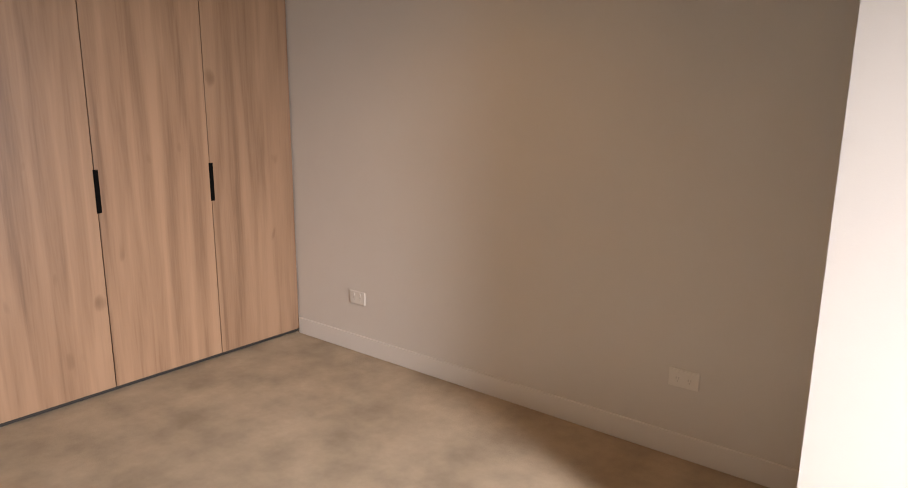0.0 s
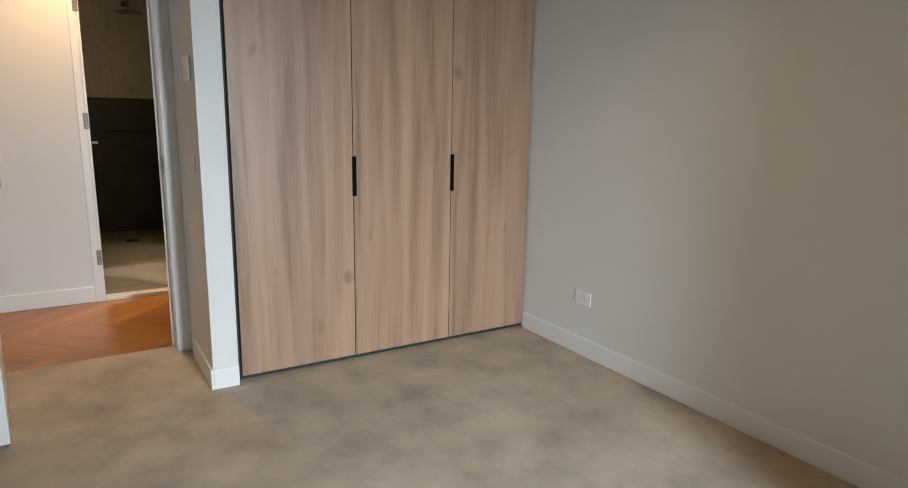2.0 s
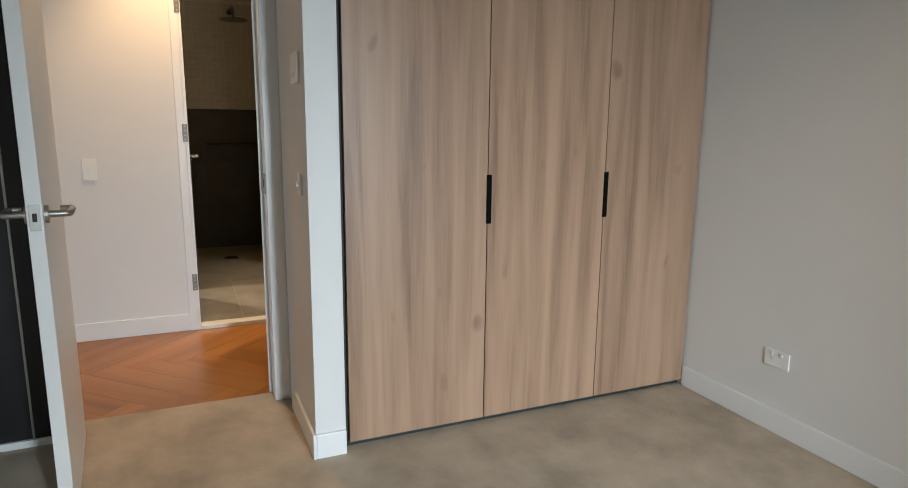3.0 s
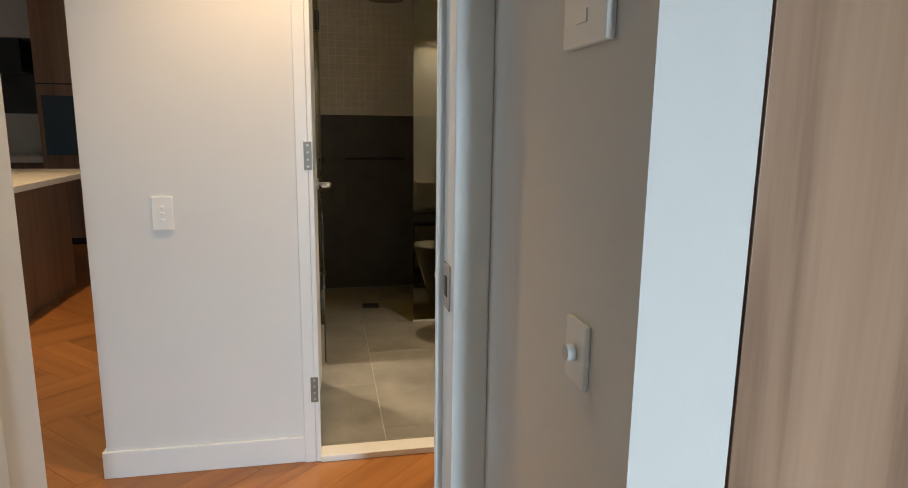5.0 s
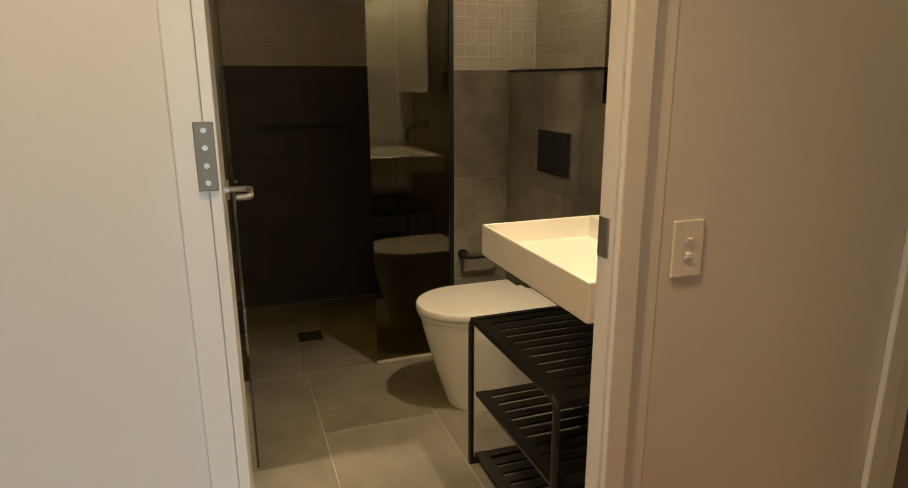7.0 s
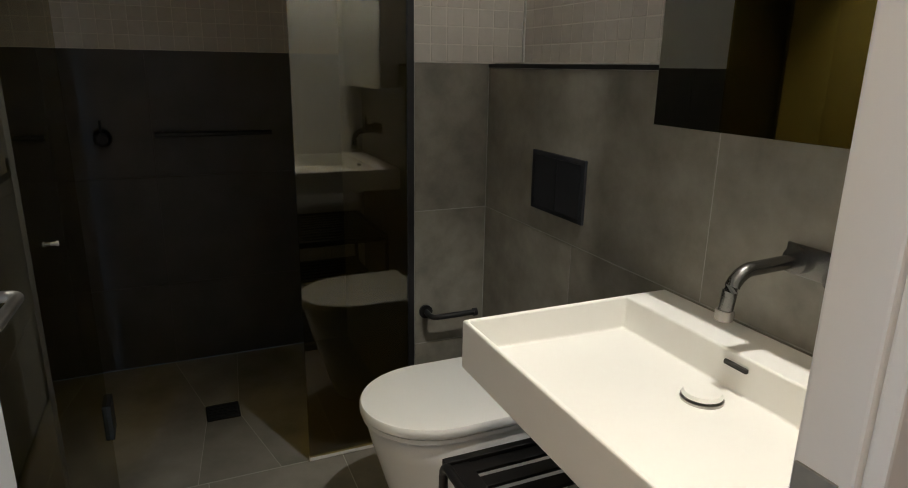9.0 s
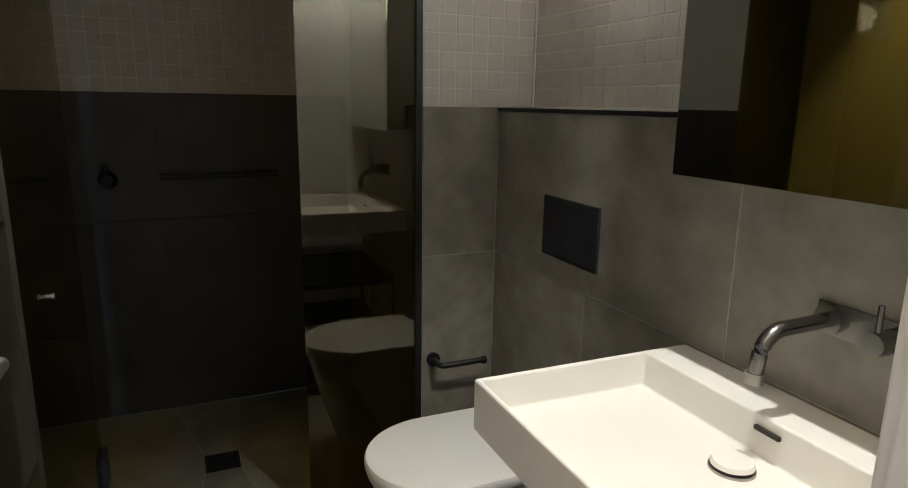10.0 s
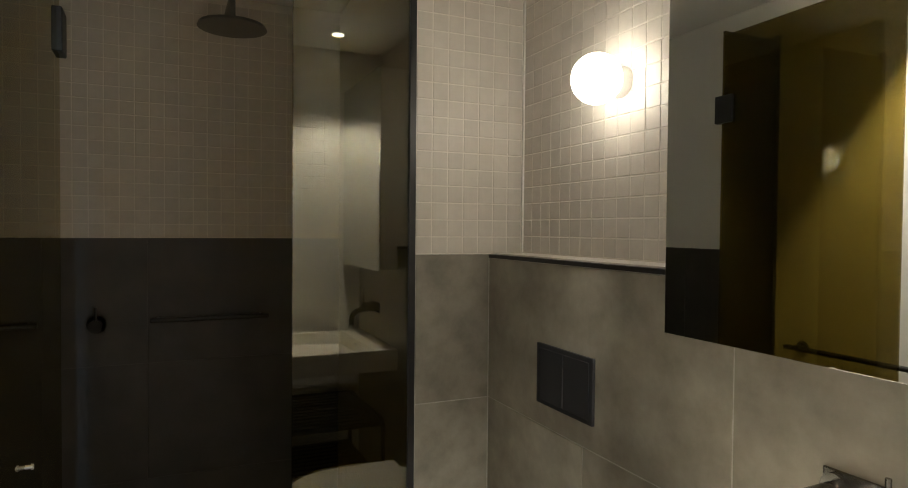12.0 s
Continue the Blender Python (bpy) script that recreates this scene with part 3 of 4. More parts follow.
# ---- bathroom ----
Z1, Z2, ZL = 0.377, 0.857, 1.337
sc = thing("shower_screen", (-8.10, 0.8, 0), "bronze tinted reflective shower screen with its door standing open", "shower screen")
p1 = part("fixed_panel", boxm(-8.105, -8.095, 1.052, 1.414, 0.012, 2.22), TINT, sc, "reflective bronze glass panel")
part("wall_channel", boxm(-8.112, -8.088, 1.412, 1.434, 0.004, 2.24, bev=0.002), BLACK, sc, "black wall channel")
part("sill_strip", boxm(-8.108, -8.092, 1.05, 1.413, 0.002, 0.013), SILL, sc, "white sealant strip under the glass")
p2 = part("narrow_panel", boxm(-8.105, -8.095, 0.170, 0.462, 0.012, 2.22), TINT, sc, "reflective bronze glass panel")
part("hinge_channel", boxm(-8.112, -8.088, 0.155, 0.174, 0.004, 2.24, bev=0.002), BLACK, sc, "black wall channel")
SWING = Matrix.Rotation(radians(0.8), 3, 'Z')


def on_door(bm):
    """Turns a part built along the closed line of the glass door to its open stand."""
    bmesh.ops.rotate(bm, verts=bm.verts[:], cent=(-8.10, 0.466, 0), matrix=SWING)
    return bm
p3 = part("glass_door", on_door(boxm(-8.088, -7.400, 0.462, 0.470, 0.014, 2.20)), TINT, sc, "open bronze glass door")
for hz in (0.31, 1.905):
    part("hinge", on_door(boxm(-8.125, -8.04, 0.452, 0.482, hz - 0.055, hz + 0.055, bev=0.004)), BLACK, p3, "black glass door hinge")
knob = bmesh.new()
cyl(knob, (-7.60, 0.470, 0.968), (-7.60, 0.480, 0.968), 0.004, seg=12)
cyl(knob, (-7.60, 0.480, 0.968), (-7.60, 0.484, 0.968), 0.006, 0.005, seg=16)
part("knob", on_door(knob), STEEL, p3, "small steel door knob")

# drain and shower fittings
dr = thing("floor_drain", (-8.58, 0.80, 0), "small square black floor drain", "drain")
part("frame", boxm(-8.642, -8.518, 0.738, 0.862, -0.03, -0.012, bev=0.002), BLACK, dr)
for k in range(5):
    part("bar", boxm(-8.632 + 0.022 * k, -8.620 + 0.022 * k, 0.746, 0.854, -0.012, -0.009), BLACKP, dr)
sh = thing("rain_shower", (-9.10, 0.94, 2.15), "round gunmetal overhead rain shower on a wall arm", "shower head")
b = bmesh.new()
tube(b, [(-9.10, 0.94, 2.29), (-8.78, 0.94, 2.29)] + [(-8.78 + 0.04 * math.sin(k * math.pi / 8), 0.94, 2.29 - 0.04 * (1 - math.cos(k * math.pi / 8))) for k in range(1, 5)] + [(-8.74, 0.94, 2.19)], 0.011)
part("arm", b, GUN, sh)
b = bmesh.new()
cyl(b, (-8.74, 0.94, 2.165), (-8.74, 0.94, 2.177), 0.125, 0.12, seg=48)
cyl(b, (-8.74, 0.94, 2.177), (-8.74, 0.94, 2.195), 0.03, 0.016, seg=24)
part("rose", b, GUN, sh)
b = bmesh.new()
cyl(b, (-9.10, 0.94, 2.29), (-9.088, 0.94, 2.29), 0.03, seg=28)
part("flange", b, GUN, sh)
bar = thing("shower_shelf_bar", (-9.10, 0.89, 1.035), "slim black bar fixed on the shower wall", "rail")
b = bmesh.new()
cyl(b, (-9.045, 0.65, 1.037), (-9.045, 1.115, 1.037), 0.011)
part("bar", b, BLACK, bar)
for y in (0.68, 1.085):
    b = bmesh.new()
    cyl(b, (-9.10, y, 1.037), (-9.045, y, 1.037), 0.009)
    part("bracket", b, BLACK, bar)
mx = thing("shower_mixer", (-9.10, 0.456, 1.025), "round black shower mixer with a pin lever", "mixer")
b = bmesh.new()
cyl(b, (-9.10, 0.456, 1.025), (-9.09, 0.456, 1.025), 0.036, seg=32)
part("plate", b, BLACK, mx)
b = bmesh.new()
cyl(b, (-9.09, 0.456, 1.025), (-9.04, 0.456, 1.025), 0.022, seg=24)
cyl(b, (-9.05, 0.456, 1.03), (-9.05, 0.456, 1.10), 0.005, seg=12)
part("lever", b, BLACK, mx)
rail = thing("towel_rail", (-7.5, 0.15, 0.95), "long slim black towel rail on the side wall", "towel rail")
b = bmesh.new()
cyl(b, (-8.0, 0.205, 0.955), (-7.22, 0.205, 0.955), 0.010)
part("bar", b, BLACK, rail)
for x in (-7.96, -7.26):
    b = bmesh.new()
    cyl(b, (x, 0.15, 0.955), (x, 0.205, 0.955), 0.009)
    cyl(b, (x, 0.15, 0.955), (x, 0.158, 0.955), 0.024, seg=24)
    part("bracket", b, BLACK, rail)


# toilet
def d_outline(cx, yf, yb, w, n=28, taper=1.0):
    """A D-shaped outline, round at yf and square at yb."""
    r = w / 2
    ry = r * 1.12
    pts = [(cx + r * taper, yb)]
    for k in range(n + 1):
        a = math.pi * k / n
        pts.append((cx + r * math.cos(a), yf + ry - ry * math.sin(a)))
    pts.append((cx - r * taper, yb))
    return pts


def loft(bm, rings):
    vs = [[bm.verts.new((x, y, z)) for x, y in o] for o, z in rings]
    n = len(vs[0])
    for a, c in zip(vs, vs[1:]):
        for k in range(n):
            bm.faces.new((a[k], a[(k + 1) % n], c[(k + 1) % n], c[k]))
    bm.faces.new(vs[0][::-1])
    bm.faces.new(vs[-1])
    bmesh.ops.recalc_face_normals(bm, faces=bm.faces[:])
    return bm

TX = -7.635
wc = thing("toilet", (TX, 1.42, 0), "white wall-faced ceramic toilet with closed flat lid", "toilet")
part("pan", loft(bmesh.new(), [(d_outline(TX, 1.245, 1.698, 0.245), 0.0), (d_outline(TX, 1.238, 1.698, 0.255), 0.02), (d_outline(TX, 1.19, 1.698, 0.30), 0.17), (d_outline(TX, 1.148, 1.698, 0.345), 0.32), (d_outline(TX, 1.135, 1.698, 0.358), 0.38), (d_outline(TX, 1.14, 1.698, 0.35), 0.391)]), CERAM, wc)
part("seat", loft(bmesh.new(), [(d_outline(TX, 1.128, 1.585, 0.366), 0.393), (d_outline(TX, 1.124, 1.585, 0.372), 0.397), (d_outline(TX, 1.124, 1.585, 0.372), 0.409)]), SEAT, wc)
part("lid", loft(bmesh.new(), [(d_outline(TX, 1.122, 1.585, 0.374), 0.4115), (d_outline(TX, 1.118, 1.588, 0.380), 0.416), (d_outline(TX, 1.118, 1.588, 0.380), 0.434), (d_outline(TX, 1.122, 1.586, 0.372), 0.440), (d_outline(TX, 1.135, 1.58, 0.345), 0.4425)]), SEAT, wc, "flat closed lid")
part("hinge_block", boxm(TX - 0.15, TX + 0.15, 1.590, 1.64, 0.391, 0.42, bev=0.006), SEAT, wc)
fl = thing("flush_plate", (-7.64, 1.70, 1.01), "black rectangular dual flush plate", "flush plate")
part("plate", boxm(-7.772, -7.507, 1.690, 1.6995, 0.924, 1.096, bev=0.003), BLACKP, fl)
part("button", boxm(-7.755, -7.64, 1.689, 1.690, 0.937, 1.083, bev=0.0015), BLACKP, fl)
part("button", boxm(-7.637, -7.522, 1.689, 1.690, 0.937, 1.083, bev=0.0015), BLACKP, fl)
rh = thing("toilet_roll_holder", (-8.09, 1.48, 0.5), "black bar toilet roll holder on the tiled return", "toilet roll holder")
b = bmesh.new()
cyl(b, (-8.094, 1.476, 0.497), (-8.085, 1.476, 0.497), 0.024, seg=28)
part("flange", b, BLACK, rh)
b = bmesh.new()
tube(b, [(-8.085, 1.476, 0.497), (-8.045, 1.476, 0.497)] + [(-8.045 + 0.02 * math.sin(k * math.pi / 10), 1.476 + 0.02 * (1 - math.cos(k * math.pi / 10)), 0.497) for k in range(1, 6)] + [(-8.025, 1.63, 0.497)], 0.010)
cyl(b, (-8.025, 1.63, 0.497), (-8.025, 1.642, 0.497), 0.014, seg=20)
part("bar", b, BLACK, rh)

# basin
ba = thing("wall_basin", (-6.865, 1.45, 0.75), "cream-white rectangular solid-surface wall basin", "basin")
bx0, bx1, by0, by1, bz0, bz1 = -7.183, -6.548, 1.203, 1.697, 0.755, 0.855
shell = bmesh.new()
box(shell, bx0, bx1, by0, by1, bz0, bz1)
top = [f for f in shell.faces if f.normal.z > 0.9][0]
r = bmesh.ops.inset_region(shell, faces=[top], thickness=0.0145, depth=0.0)
for v in top.verts:
    if v.co.y > 1.6:
        v.co.y = 1.585
low = bmesh.ops.extrude_face_region(shell, geom=[top])
vs = [g for g in low["geom"] if isinstance(g, bmesh.types.BMVert)]
for v in vs:
    v.co.z = 0.785 if v.co.y > 1.5 else 0.792
    v.co.x = -6.865 + (v.co.x + 6.865) * 0.985
    v.co.y = 1.40 + (v.co.y - 1.40) * 0.985
bmesh.ops.delete(shell, geom=[top], context='FACES')
bmesh.ops.recalc_face_normals(shell, faces=shell.faces[:])
bmesh.ops.bevel(shell, geom=shell.edges[:], offset=0.004, segments=3, affect='EDGES', profile=0.5)
part("bowl", shell, STONE, ba, smooth=False)
part("overflow_slot", boxm(-6.892, -6.842, 1.576, 1.5835, 0.829, 0.838, bev=0.003), DARKGAP, ba, "dark overflow slot")
b = bmesh.new()
cyl(b, (-6.865, 1.508, 0.785), (-6.865, 1.508, 0.791), 0.036, seg=36)
part("waste_ring", b, STEEL, ba, "chrome waste ring")
b = bmesh.new()
cyl(b, (-6.865, 1.508, 0.796), (-6.865, 1.508, 0.803), 0.034, 0.031, seg=36)
cyl(b, (-6.865, 1.508, 0.787), (-6.865, 1.508, 0.796), 0.012, seg=16)
part("waste_plug", b, STONE, ba, "cream pop-up waste plug")

tap = thing("wall_tap", (-6.82, 1.70, 1.0), "gunmetal wall-mounted basin mixer with curved spout", "tap")
part("back_plate", boxm(-6.895, -6.735, 1.694, 1.6995, 0.985, 1.04, bev=0.002), GUN, tap)
b = bmesh.new()
cyl(b, (-6.868, 1.694, 1.013), (-6.868, 1.682, 1.013), 0.024, seg=28)
part("flange", b, GUN, tap)
b = bmesh.new()
pts = [(-6.868, 1.69, 1.013), (-6.876, 1.60, 1.006)]
for k in range(1, 9):
    a = k / 8 * math.pi / 2
    pts.append((-6.877 - 0.003 * k / 8, 1.60 - 0.045 * math.sin(a), 1.006 - 0.045 * (1 - math.cos(a))))
pts.append((-6.883, 1.553, 0.925))
tube(b, pts, 0.0125, 18)
part("spout", b, GUN, tap)
b = bmesh.new()
cyl(b, (-6.883, 1.5535, 0.936), (-6.883, 1.553, 0.918), 0.015, seg=24)
part("aerator", b, STEEL, tap)
b = bmesh.new()
cyl(b, (-6.765, 1.694, 1.013), (-6.765, 1.640, 1.013), 0.018, seg=28)
hd = part("mixer_body", b, GUN, tap)
b = bmesh.new()
cyl(b, (-6.765, 1.650, 1.025), (-6.765, 1.650, 1.072), 0.0045, seg=12)
part("pin_lever", b, GUN, hd)

cab = thing("mirror_cabinet", (-6.86, 1.68, 1.2), "frameless mirror on the tiled wall above the basin", "mirror")
part("mirror", boxm(-7.166, -6.506, 1.606, 1.611, 1.220, 2.17, bev=0.001), MIRROR, cab)
part("backing", boxm(-7.160, -6.508, 1.6112, 1.826, 1.225, 2.165), material("cabinet_board", (0.62, 0.60, 0.55), 0.5, vary=0.03), cab)

gl = thing("wall_globe_lamp", (-7.58, 1.83, 1.816), "lit opal glass globe wall lamp", "wall lamp")
b = bmesh.new()
cyl(b, (-7.581, 1.828, 1.816), (-7.581, 1.795, 1.816), 0.042, seg=32)
part("base", b, SWITCH, gl, "white round base")
b = bmesh.new()
bmesh.ops.create_uvsphere(b, u_segments=40, v_segments=24, radius=0.067, matrix=Matrix.Translation((-7.581, 1.745, 1.816)))
part("globe", b, GLOBE, gl, "glowing opal globe")


# shelf rack
rk = thing("slatted_rack", (-7.0, 1.42, 0), "black metal rack with slatted shelves under the basin", "rack")
RX0, RX1, RY0, RY1 = -7.20, -6.62, 1.175, 1.62
for y in (RY0, RY1):
    b = bmesh.new()
    rr = 0.03
    pts = [(RX0, y, 0.02), (RX0, y, 0.535 - rr)] + [(RX0 + rr * (1 - math.cos(k * math.pi / 10)), y, 0.535 - rr + rr * math.sin(k * math.pi / 10)) for k in range(1, 6)]
    pts += [(RX1 - rr, y, 0.535)] + [(RX1 - rr + rr * math.sin(k * math.pi / 10), y, 0.535 - rr * (1 - math.cos(k * math.pi / 10))) for k in range(1, 6)] + [(RX1, y, 0.02)]
    tube(b, pts, 0.010)
    part("side_frame", b, BLACK, rk)
for x in (RX0, RX1):
    part("foot_rail", boxm(x - 0.010, x + 0.010, RY0 - 0.008, RY1 + 0.008, 0.0, 0.022, bev=0.003), BLACK, rk)
    part("top_rail", boxm(x - 0.010, x + 0.010, RY0, RY1, 0.512, 0.538, bev=0.003), BLACK, rk)
for z in (0.532, 0.275, 0.045):
    for y0 in (RY0 + 0.012, RY1 - 0.052):
        part("shelf_edge", boxm(RX0 + 0.01, RX1 - 0.01, y0, y0 + 0.04, z - 0.012, z, bev=0.002), BLACK, rk)
    n = 11
    for k in range(n):
        x = RX0 + 0.03 + k * (RX1 - RX0 - 0.06) / (n - 1)
        part("slat", boxm(x - 0.017, x + 0.017, RY0 + 0.05, RY1 - 0.05, z - 0.009, z - 0.001, bev=0.0015), BLACK, rk)


# ceiling lamps
def downlight(x, y, z, grp="ceiling downlights"):
    o = thing("ceiling_downlight", (x, y, z), "small round white recessed downlight", "downlight", grp)
    b = bmesh.new()
    cyl(b, (x, y, z - 0.006), (x, y, z), 0.045, 0.05, seg=32)
    part("trim_ring", b, GLOSSW, o)
    b = bmesh.new()
    cyl(b, (x, y, z - 0.009), (x, y, z - 0.0062), 0.03, seg=28)
    part("lens", b, BULB, o, "lit lens")
downlight(-6.80, 1.50, HB)
downlight(-6.02, 0.42, H)
downlight(-5.85, 1.72, H)
downlight(-3.2, 1.55, H)
downlight(-7.40, 0.28, HB)
downlight(-8.2, -1.3, H)
downlight(-6.3, 2.9, HB)

# ---- tiles, mosaic and planks ----
def piece(name, me, parent, loc):
    ob = new(name, me)
    ob.parent = parent
    ob.location = loc
    return ob


def rect_mesh(name, u, v, d, axis, mat, ch=0.0015):
    """A tile u by v and d thick, its face towards the axis ('-y', 'x' or 'z'), its edges eased."""
    bm = bmesh.new()
    box(bm, -u / 2 + 0, u / 2, -v / 2, v / 2, -d, 0)
    topf = [f for f in bm.faces if f.normal.z > 0.9]
    es = [e for f in topf for e in f.edges]
    bmesh.ops.bevel(bm, geom=es, offset=ch, segments=1, affect='EDGES')
    rot = {'z': Matrix(), '-y': Matrix.Rotation(radians(90), 4, 'X'), 'x': Matrix.Rotation(radians(90), 4, 'Y') @ Matrix.Rotation(radians(90), 4, 'Z')}[axis]
    bmesh.ops.transform(bm, verts=bm.verts[:], matrix=rot)
    me = bpy.data.meshes.new(name)
    bm.to_mesh(me)
    bm.free()
    me.materials.append(mat)
    return me

objs = bpy.data.objects
J = 0.003


def lay(parent, axis, at, u0, u1, v0, v1, mat):
    me = rect_mesh("tile", abs(u1 - u0) - J, abs(v1 - v0) - J, 0.010, axis, mat, 0.001)
    u, v = (u0 + u1) / 2, (v0 + v1) / 2
    loc = {'z': (u, v, at), '-y': (u, at, v), 'x': (at, u, v)}[axis]
    piece("tile", me, parent, loc)

# wall behind the toilet and basin
for z0, z1, xs in ((0.0, Z1, (-8.095, -7.56, -6.60, -6.502)), (Z1, Z2, (-8.095, -7.56, -6.60, -6.502)), (Z2, ZL - 0.013, (-8.095, -7.082, -6.502))):
    for a, c in zip(xs, xs[1:]):
        lay(objs["wall_basin"], '-y', 1.70, a, c, z0, z1, TILE)
structure("ledge_trim", boxm(-8.094, -6.502, 1.697, 1.7195, ZL - 0.0125, ZL - 0.001, bev=0.001), BLACK, "black metal tile edge trim along the ledge", "trim")
structure("ledge_top", boxm(-8.094, -6.502, 1.72, 1.832, ZL - 0.012, ZL + 0.003, bev=0.001), SILL, "narrow pale tiled ledge", "ledge")
for z0, z1 in ((0.0, Z1), (Z1, Z2), (Z2, ZL)):
    lay(objs["wall_shower_end"], 'x', -8.095, 1.437, 1.70, z0, z1, TILE)
    for a, c in ((0.152, 0.64), (0.64, 1.435)):
        lay(objs["wall_shower_back"], 'x', -9.09, a, c, z0, z1 + (0.035 if z1 == ZL else 0), DTILE)
    for a, c in ((-9.09, -8.6), (-8.6, -8.115)):
        bm = boxm(a + 0.0015, c - 0.0015, 0.150, 0.158, z0 + 0.0015, z1 - 0.0015)
        me = finish(bm, "tile")
        me.materials.append(DTILE)
        piece("tile", me, objs["wall_bathroom_left"], (0, 0, 0))

# floor of the bathroom: bed, tiles, and the falls round the drain
def floor_bed():
    bm = bmesh.new()
    box(bm, -8.1, -6.505, 0.15, 1.712, -0.14, -0.0013)
    box(bm, -6.5049, -6.4455, 0.456, 1.148, -0.14, -0.0013)
    box(bm, -9.10, -8.1002, 0.15, 1.436, -0.14, -0.035)
    return bm
structure("floor_bathroom", floor_bed(), GROUT, "grouted bathroom floor bed under grey porcelain tiles", "floor")
fb = objs["floor_bathroom"]
for y0, y1, xs in ((0.152, 0.242, (-8.10, -7.30, -6.507)), (0.242, 0.722, (-8.10, -7.10, -6.507)), (0.722, 1.166, (-8.10, -7.565, -6.604, -6.507)), (1.166, 1.646, (-8.10, -7.60, -6.66, -6.507)), (1.646, 1.71, (-8.10, -7.0, -6.507))):
    for a, c in zip(xs, xs[1:]):
        lay(fb, 'z', 0.0, a, c, y0, y1, FTILE)
lay(fb, 'z', 0.0, -6.507, -6.4455, 0.456, 1.148, FTILE)


def fall_tile(faces):
    """One tile of the shower floor, folded towards the drain, on its grout."""
    for top, inset, mat, nm in ((0.0, 0.0016, FTILE, "tile"), (-0.0014, 0.0, GROUT, "grout_bed")):
        bm = bmesh.new()
        vd = {}
        for f in faces:
            for p in f:
                if p not in vd:
                    vd[p] = bm.verts.new((p[0], p[1], p[2] + top))
            bm.faces.new([vd[p] for p in f])
        bmesh.ops.recalc_face_normals(bm, faces=bm.faces[:])
        if sum(f.normal.z for f in bm.faces) < 0:
            bmesh.ops.reverse_faces(bm, faces=bm.faces[:])
        if inset:
            rim = bmesh.ops.inset_region(bm, faces=bm.faces[:], thickness=inset, use_boundary=True)
            bmesh.ops.delete(bm, geom=rim["faces"], context='FACES')
        me = finish(bm, nm)
        me.materials.append(mat)
        piece(nm, me, fb, (0, 0, 0))
A, B, C, D = (-8.645, 0.735, -0.013), (-8.645, 0.865, -0.013), (-8.515, 0.865, -0.013), (-8.515, 0.735, -0.013)
e1, e2, e3, e4 = (-9.088, 0.63, 0), (-9.088, 0.90, 0), (-8.102, 0.955, 0), (-8.102, 0.69, 0)
c1, c2, c3, c4 = (-9.088, 0.16, 0), (-9.088, 1.434, 0), (-8.102, 1.434, 0), (-8.102, 0.16, 0)
fall_tile([(A, B, e2, e1)])
fall_tile([(C, D, e4, e3)])
fall_tile([(B, C, c3, c2), (C, e3, c3), (B, c2, e2)])
fall_tile([(D, A, c1, c4), (A, e1, c1), (D, c4, e4)])


# mosaic above the tiles
P = 0.055


def mosaic(parent, axis, at, u0, u1, v0, v1, singles):
    """Small square tiles on a grid; those past the counted ones are joined."""
    nu, nv = int((u1 - u0) / P), int((v1 - v0) / P)
    me = rect_mesh("mosaic_tile", P - 0.0032, P - 0.0032, 0.006, axis, MOS, 0.001)
    rest = []
    for i in range(nu):
        for j in range(nv):
            u, v = u0 + (i + 0.5) * P, v0 + (j + 0.5) * P
            loc = {'-y': (u, at, v), 'x': (at, u, v), 'y': (u, at, v)}[axis]
            if singles and i < singles:
                piece("mosaic_tile", me, parent, loc)
            else:
                rest.append(loc)
    if rest:
        base = [v.co.copy() for v in me.vertices]
        polys = [tuple(p.vertices) for p in me.polygons]
        vs, fs = [], []
        for loc in rest:
            k = len(vs)
            vs += [tuple(c + Vector(loc)) for c in base]
            fs += [tuple(k + q for q in p) for p in polys]
        mm = bpy.data.meshes.new("mosaic_field")
        mm.from_pydata(vs, [], fs)
        mm.materials.append(MOS)
        o = piece("mosaic_field", mm, parent, (0, 0, 0))
        tagged(o, kind="stuff")

for nm, boxes in (("wall_basin", (-8.095, -6.502, 1.8305, 1.839, ZL, HB - 0.001)), ("wall_shower_end", (-8.108, -8.0989, 1.437, 1.8295, ZL, HB - 0.001)), ("wall_shower_back", (-9.101, -9.0931, 0.152, 1.444, 1.372, HB - 0.001))):
    b = part("grout_bed", boxm(*boxes), MGROUT, objs[nm], smooth=False)
mosaic(objs["wall_basin"], '-y', 1.829, -8.093, -7.21, ZL + 0.006, HB, 15)
mosaic(objs["wall_shower_end"], 'x', -8.098, 1.438, 1.83, ZL + 0.002, HB, 7)
mosaic(objs["wall_shower_back"], 'x', -9.092, 0.155, 1.44, 1.374, HB, 15)

structure("mosaic_corner_trim", boxm(-8.0975, -8.090, 1.8215, 1.8288, ZL + 0.004, HB - 0.002, bev=0.001), SILL, "pale vertical corner bead between the mosaic walls", "trim")

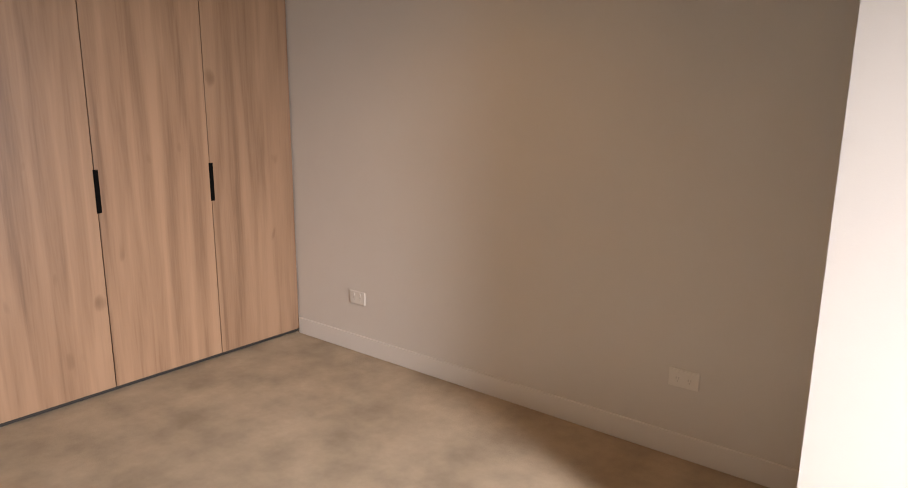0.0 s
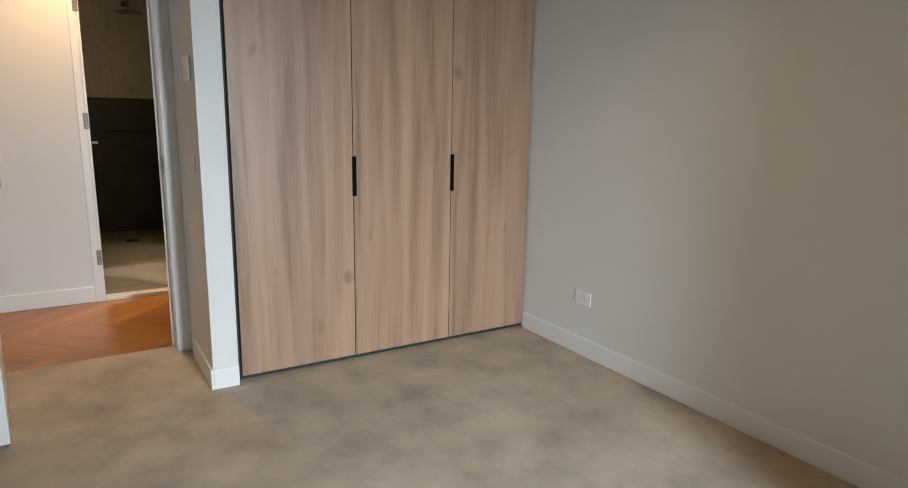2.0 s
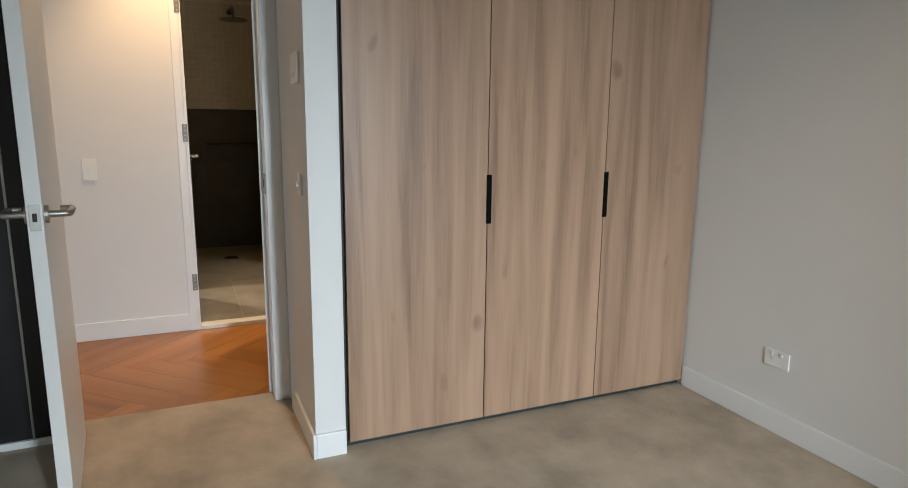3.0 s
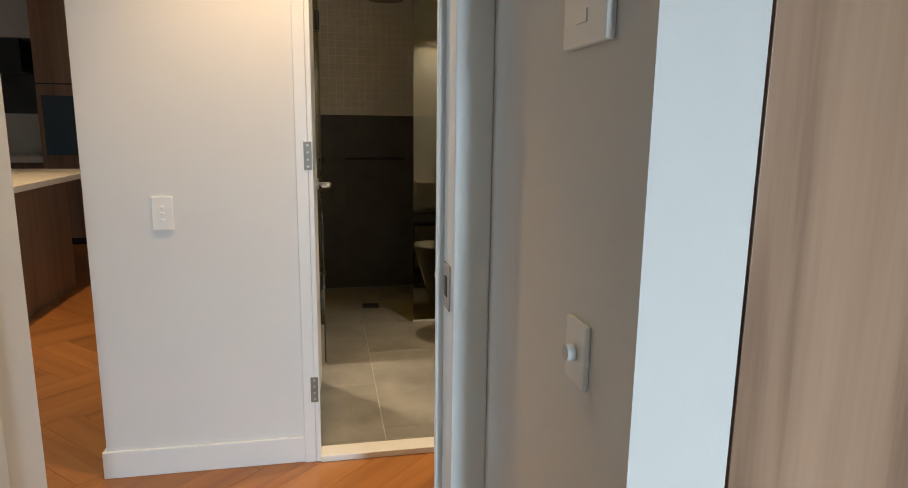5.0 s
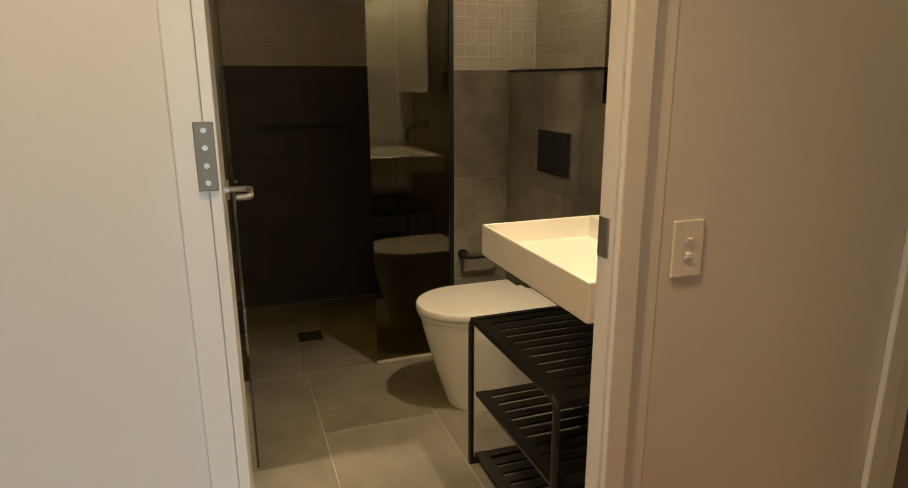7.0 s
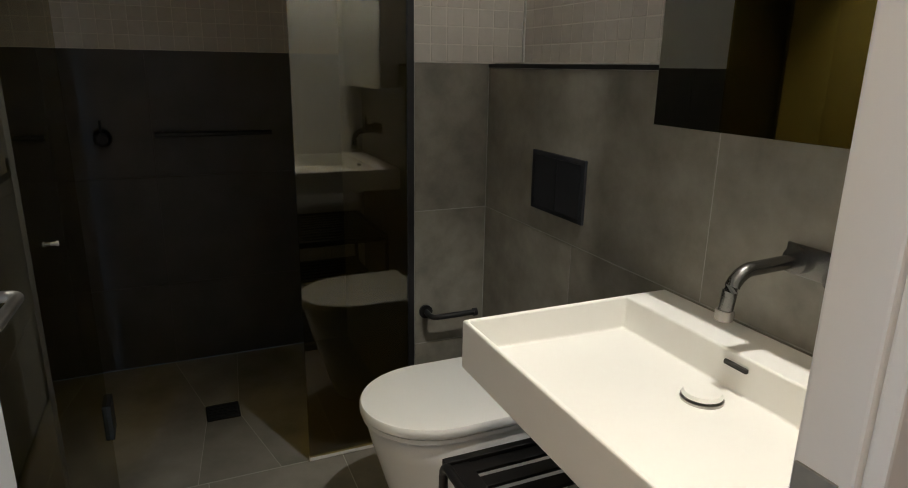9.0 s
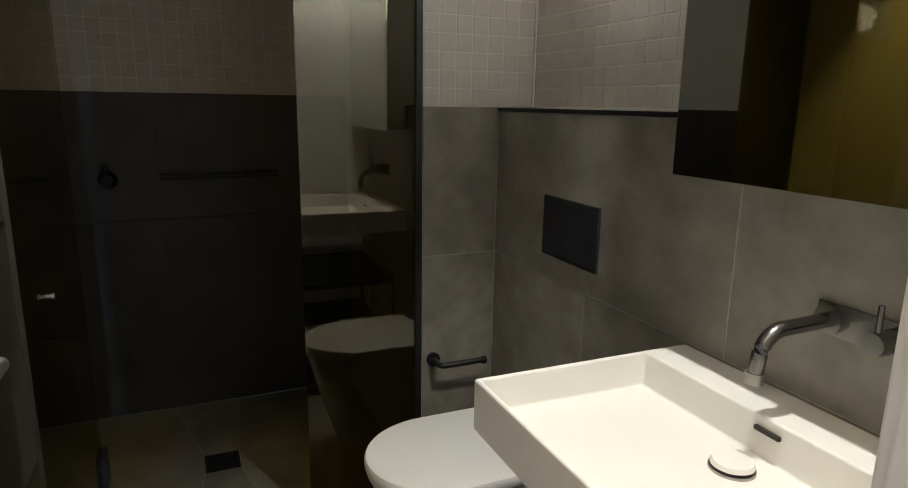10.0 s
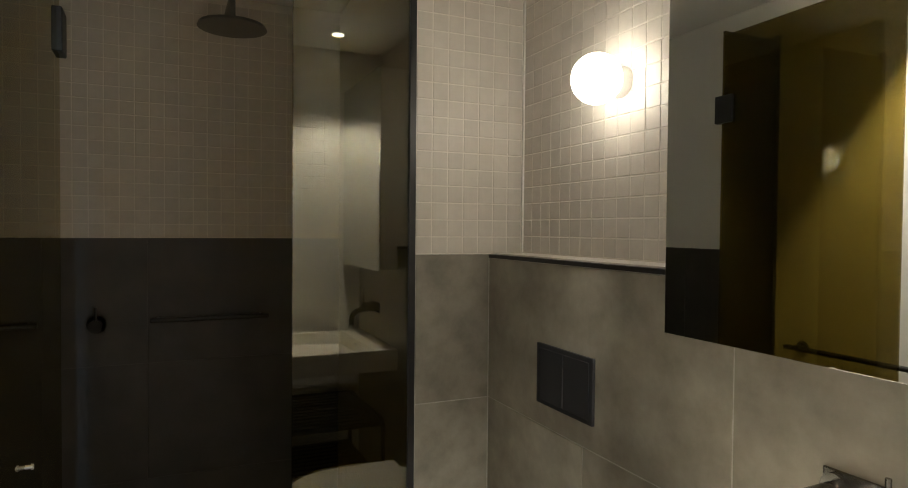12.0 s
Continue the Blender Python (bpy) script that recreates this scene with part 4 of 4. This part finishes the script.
# herringbone timber floor
fbm = bmesh.new()
box(fbm, -12.08, -5.2625, -5.5, -0.33, -0.12, -0.010)
box(fbm, -6.39, -5.2625, -0.3299, 2.03, -0.12, -0.010)
structure("floor_hall", fbm, DARKGAP, "oiled timber herringbone floor of the hall and kitchen", "floor")
fh = objs["floor_hall"]
W, NL = 0.15, 5
PL = W * NL


def clip(poly, ax, lim, keep_more):
    out = []
    for a, b in zip(poly, poly[1:] + poly[:1]):
        ia, ib = ((a[ax] >= lim) == keep_more), ((b[ax] >= lim) == keep_more)
        if ia:
            out.append(a)
        if ia != ib:
            f = (lim - a[ax]) / (b[ax] - a[ax])
            out.append((a[0] + f * (b[0] - a[0]), a[1] + f * (b[1] - a[1])))
    return out


def slab_data(poly):
    n = len(poly)
    vs = [(x, y, 0.0) for x, y in poly] + [(x, y, -0.009) for x, y in poly]
    return vs, [tuple(range(n))] + [(k, k + n, (k + 1) % n + n, (k + 1) % n) for k in range(n)]

c45 = math.cos(radians(45))
U0, V0 = -9.0, -2.0
rest = {0: ([], []), 1: ([], [])}
made = 0
N = 62
for a in range(-N, N):
    for b in range(-N, N):
        k = (a - b) % (2 * NL)
        if k == 0:
            rect, kind = (a * W, b * W, PL, W), 0
        elif k == 2 * NL - 1:
            rect, kind = (a * W, b * W, W, PL), 1
        else:
            continue
        u, v, du, dv = rect
        g = 0.0007
        cs = [(u + g, v + g), (u + du - g, v + g), (u + du - g, v + dv - g), (u + g, v + dv - g)]
        wpts = [(U0 + c45 * (p - q), V0 + c45 * (p + q)) for p, q in cs]
        for x0, x1, y0, y1 in ((-6.389, -5.263, -0.33, 2.029), (-12.07, -5.263, -5.49, -0.33)):
            poly = clip(clip(clip(clip(wpts, 0, x0, True), 0, x1, False), 1, y0, True), 1, y1, False) if wpts else []
            if len(poly) < 3:
                continue
            cx, cy = sum(p[0] for p in poly) / len(poly), sum(p[1] for p in poly) / len(poly)
            ang = radians(45 + 90 * kind)
            ca, sa = math.cos(-ang), math.sin(-ang)
            if cx > -9.2 and cy > -2.6 and made < 290:
                vs, fs = slab_data([((x - cx) * ca - (y - cy) * sa, (x - cx) * sa + (y - cy) * ca) for x, y in poly])
                me = bpy.data.meshes.new("plank")
                me.from_pydata(vs, [], fs)
                me.materials.append(PLANK)
                o = piece("plank", me, fh, (cx, cy, 0))
                o.rotation_euler = (0, 0, ang)
                made += 1
            else:
                vs, fs = slab_data([(x * ca - y * sa, x * sa + y * ca) for x, y in poly])
                q = len(rest[kind][0])
                rest[kind][0].extend(vs)
                rest[kind][1].extend(tuple(q + w for w in f) for f in fs)
for kind, (vs, fs) in rest.items():
    me = bpy.data.meshes.new("plank_field")
    me.from_pydata(vs, [], fs)
    me.materials.append(PLANK)
    o = piece("plank_field", me, fh, (0, 0, 0))
    o.rotation_euler = (0, 0, radians(45 + 90 * kind))
    tagged(o, kind="stuff")
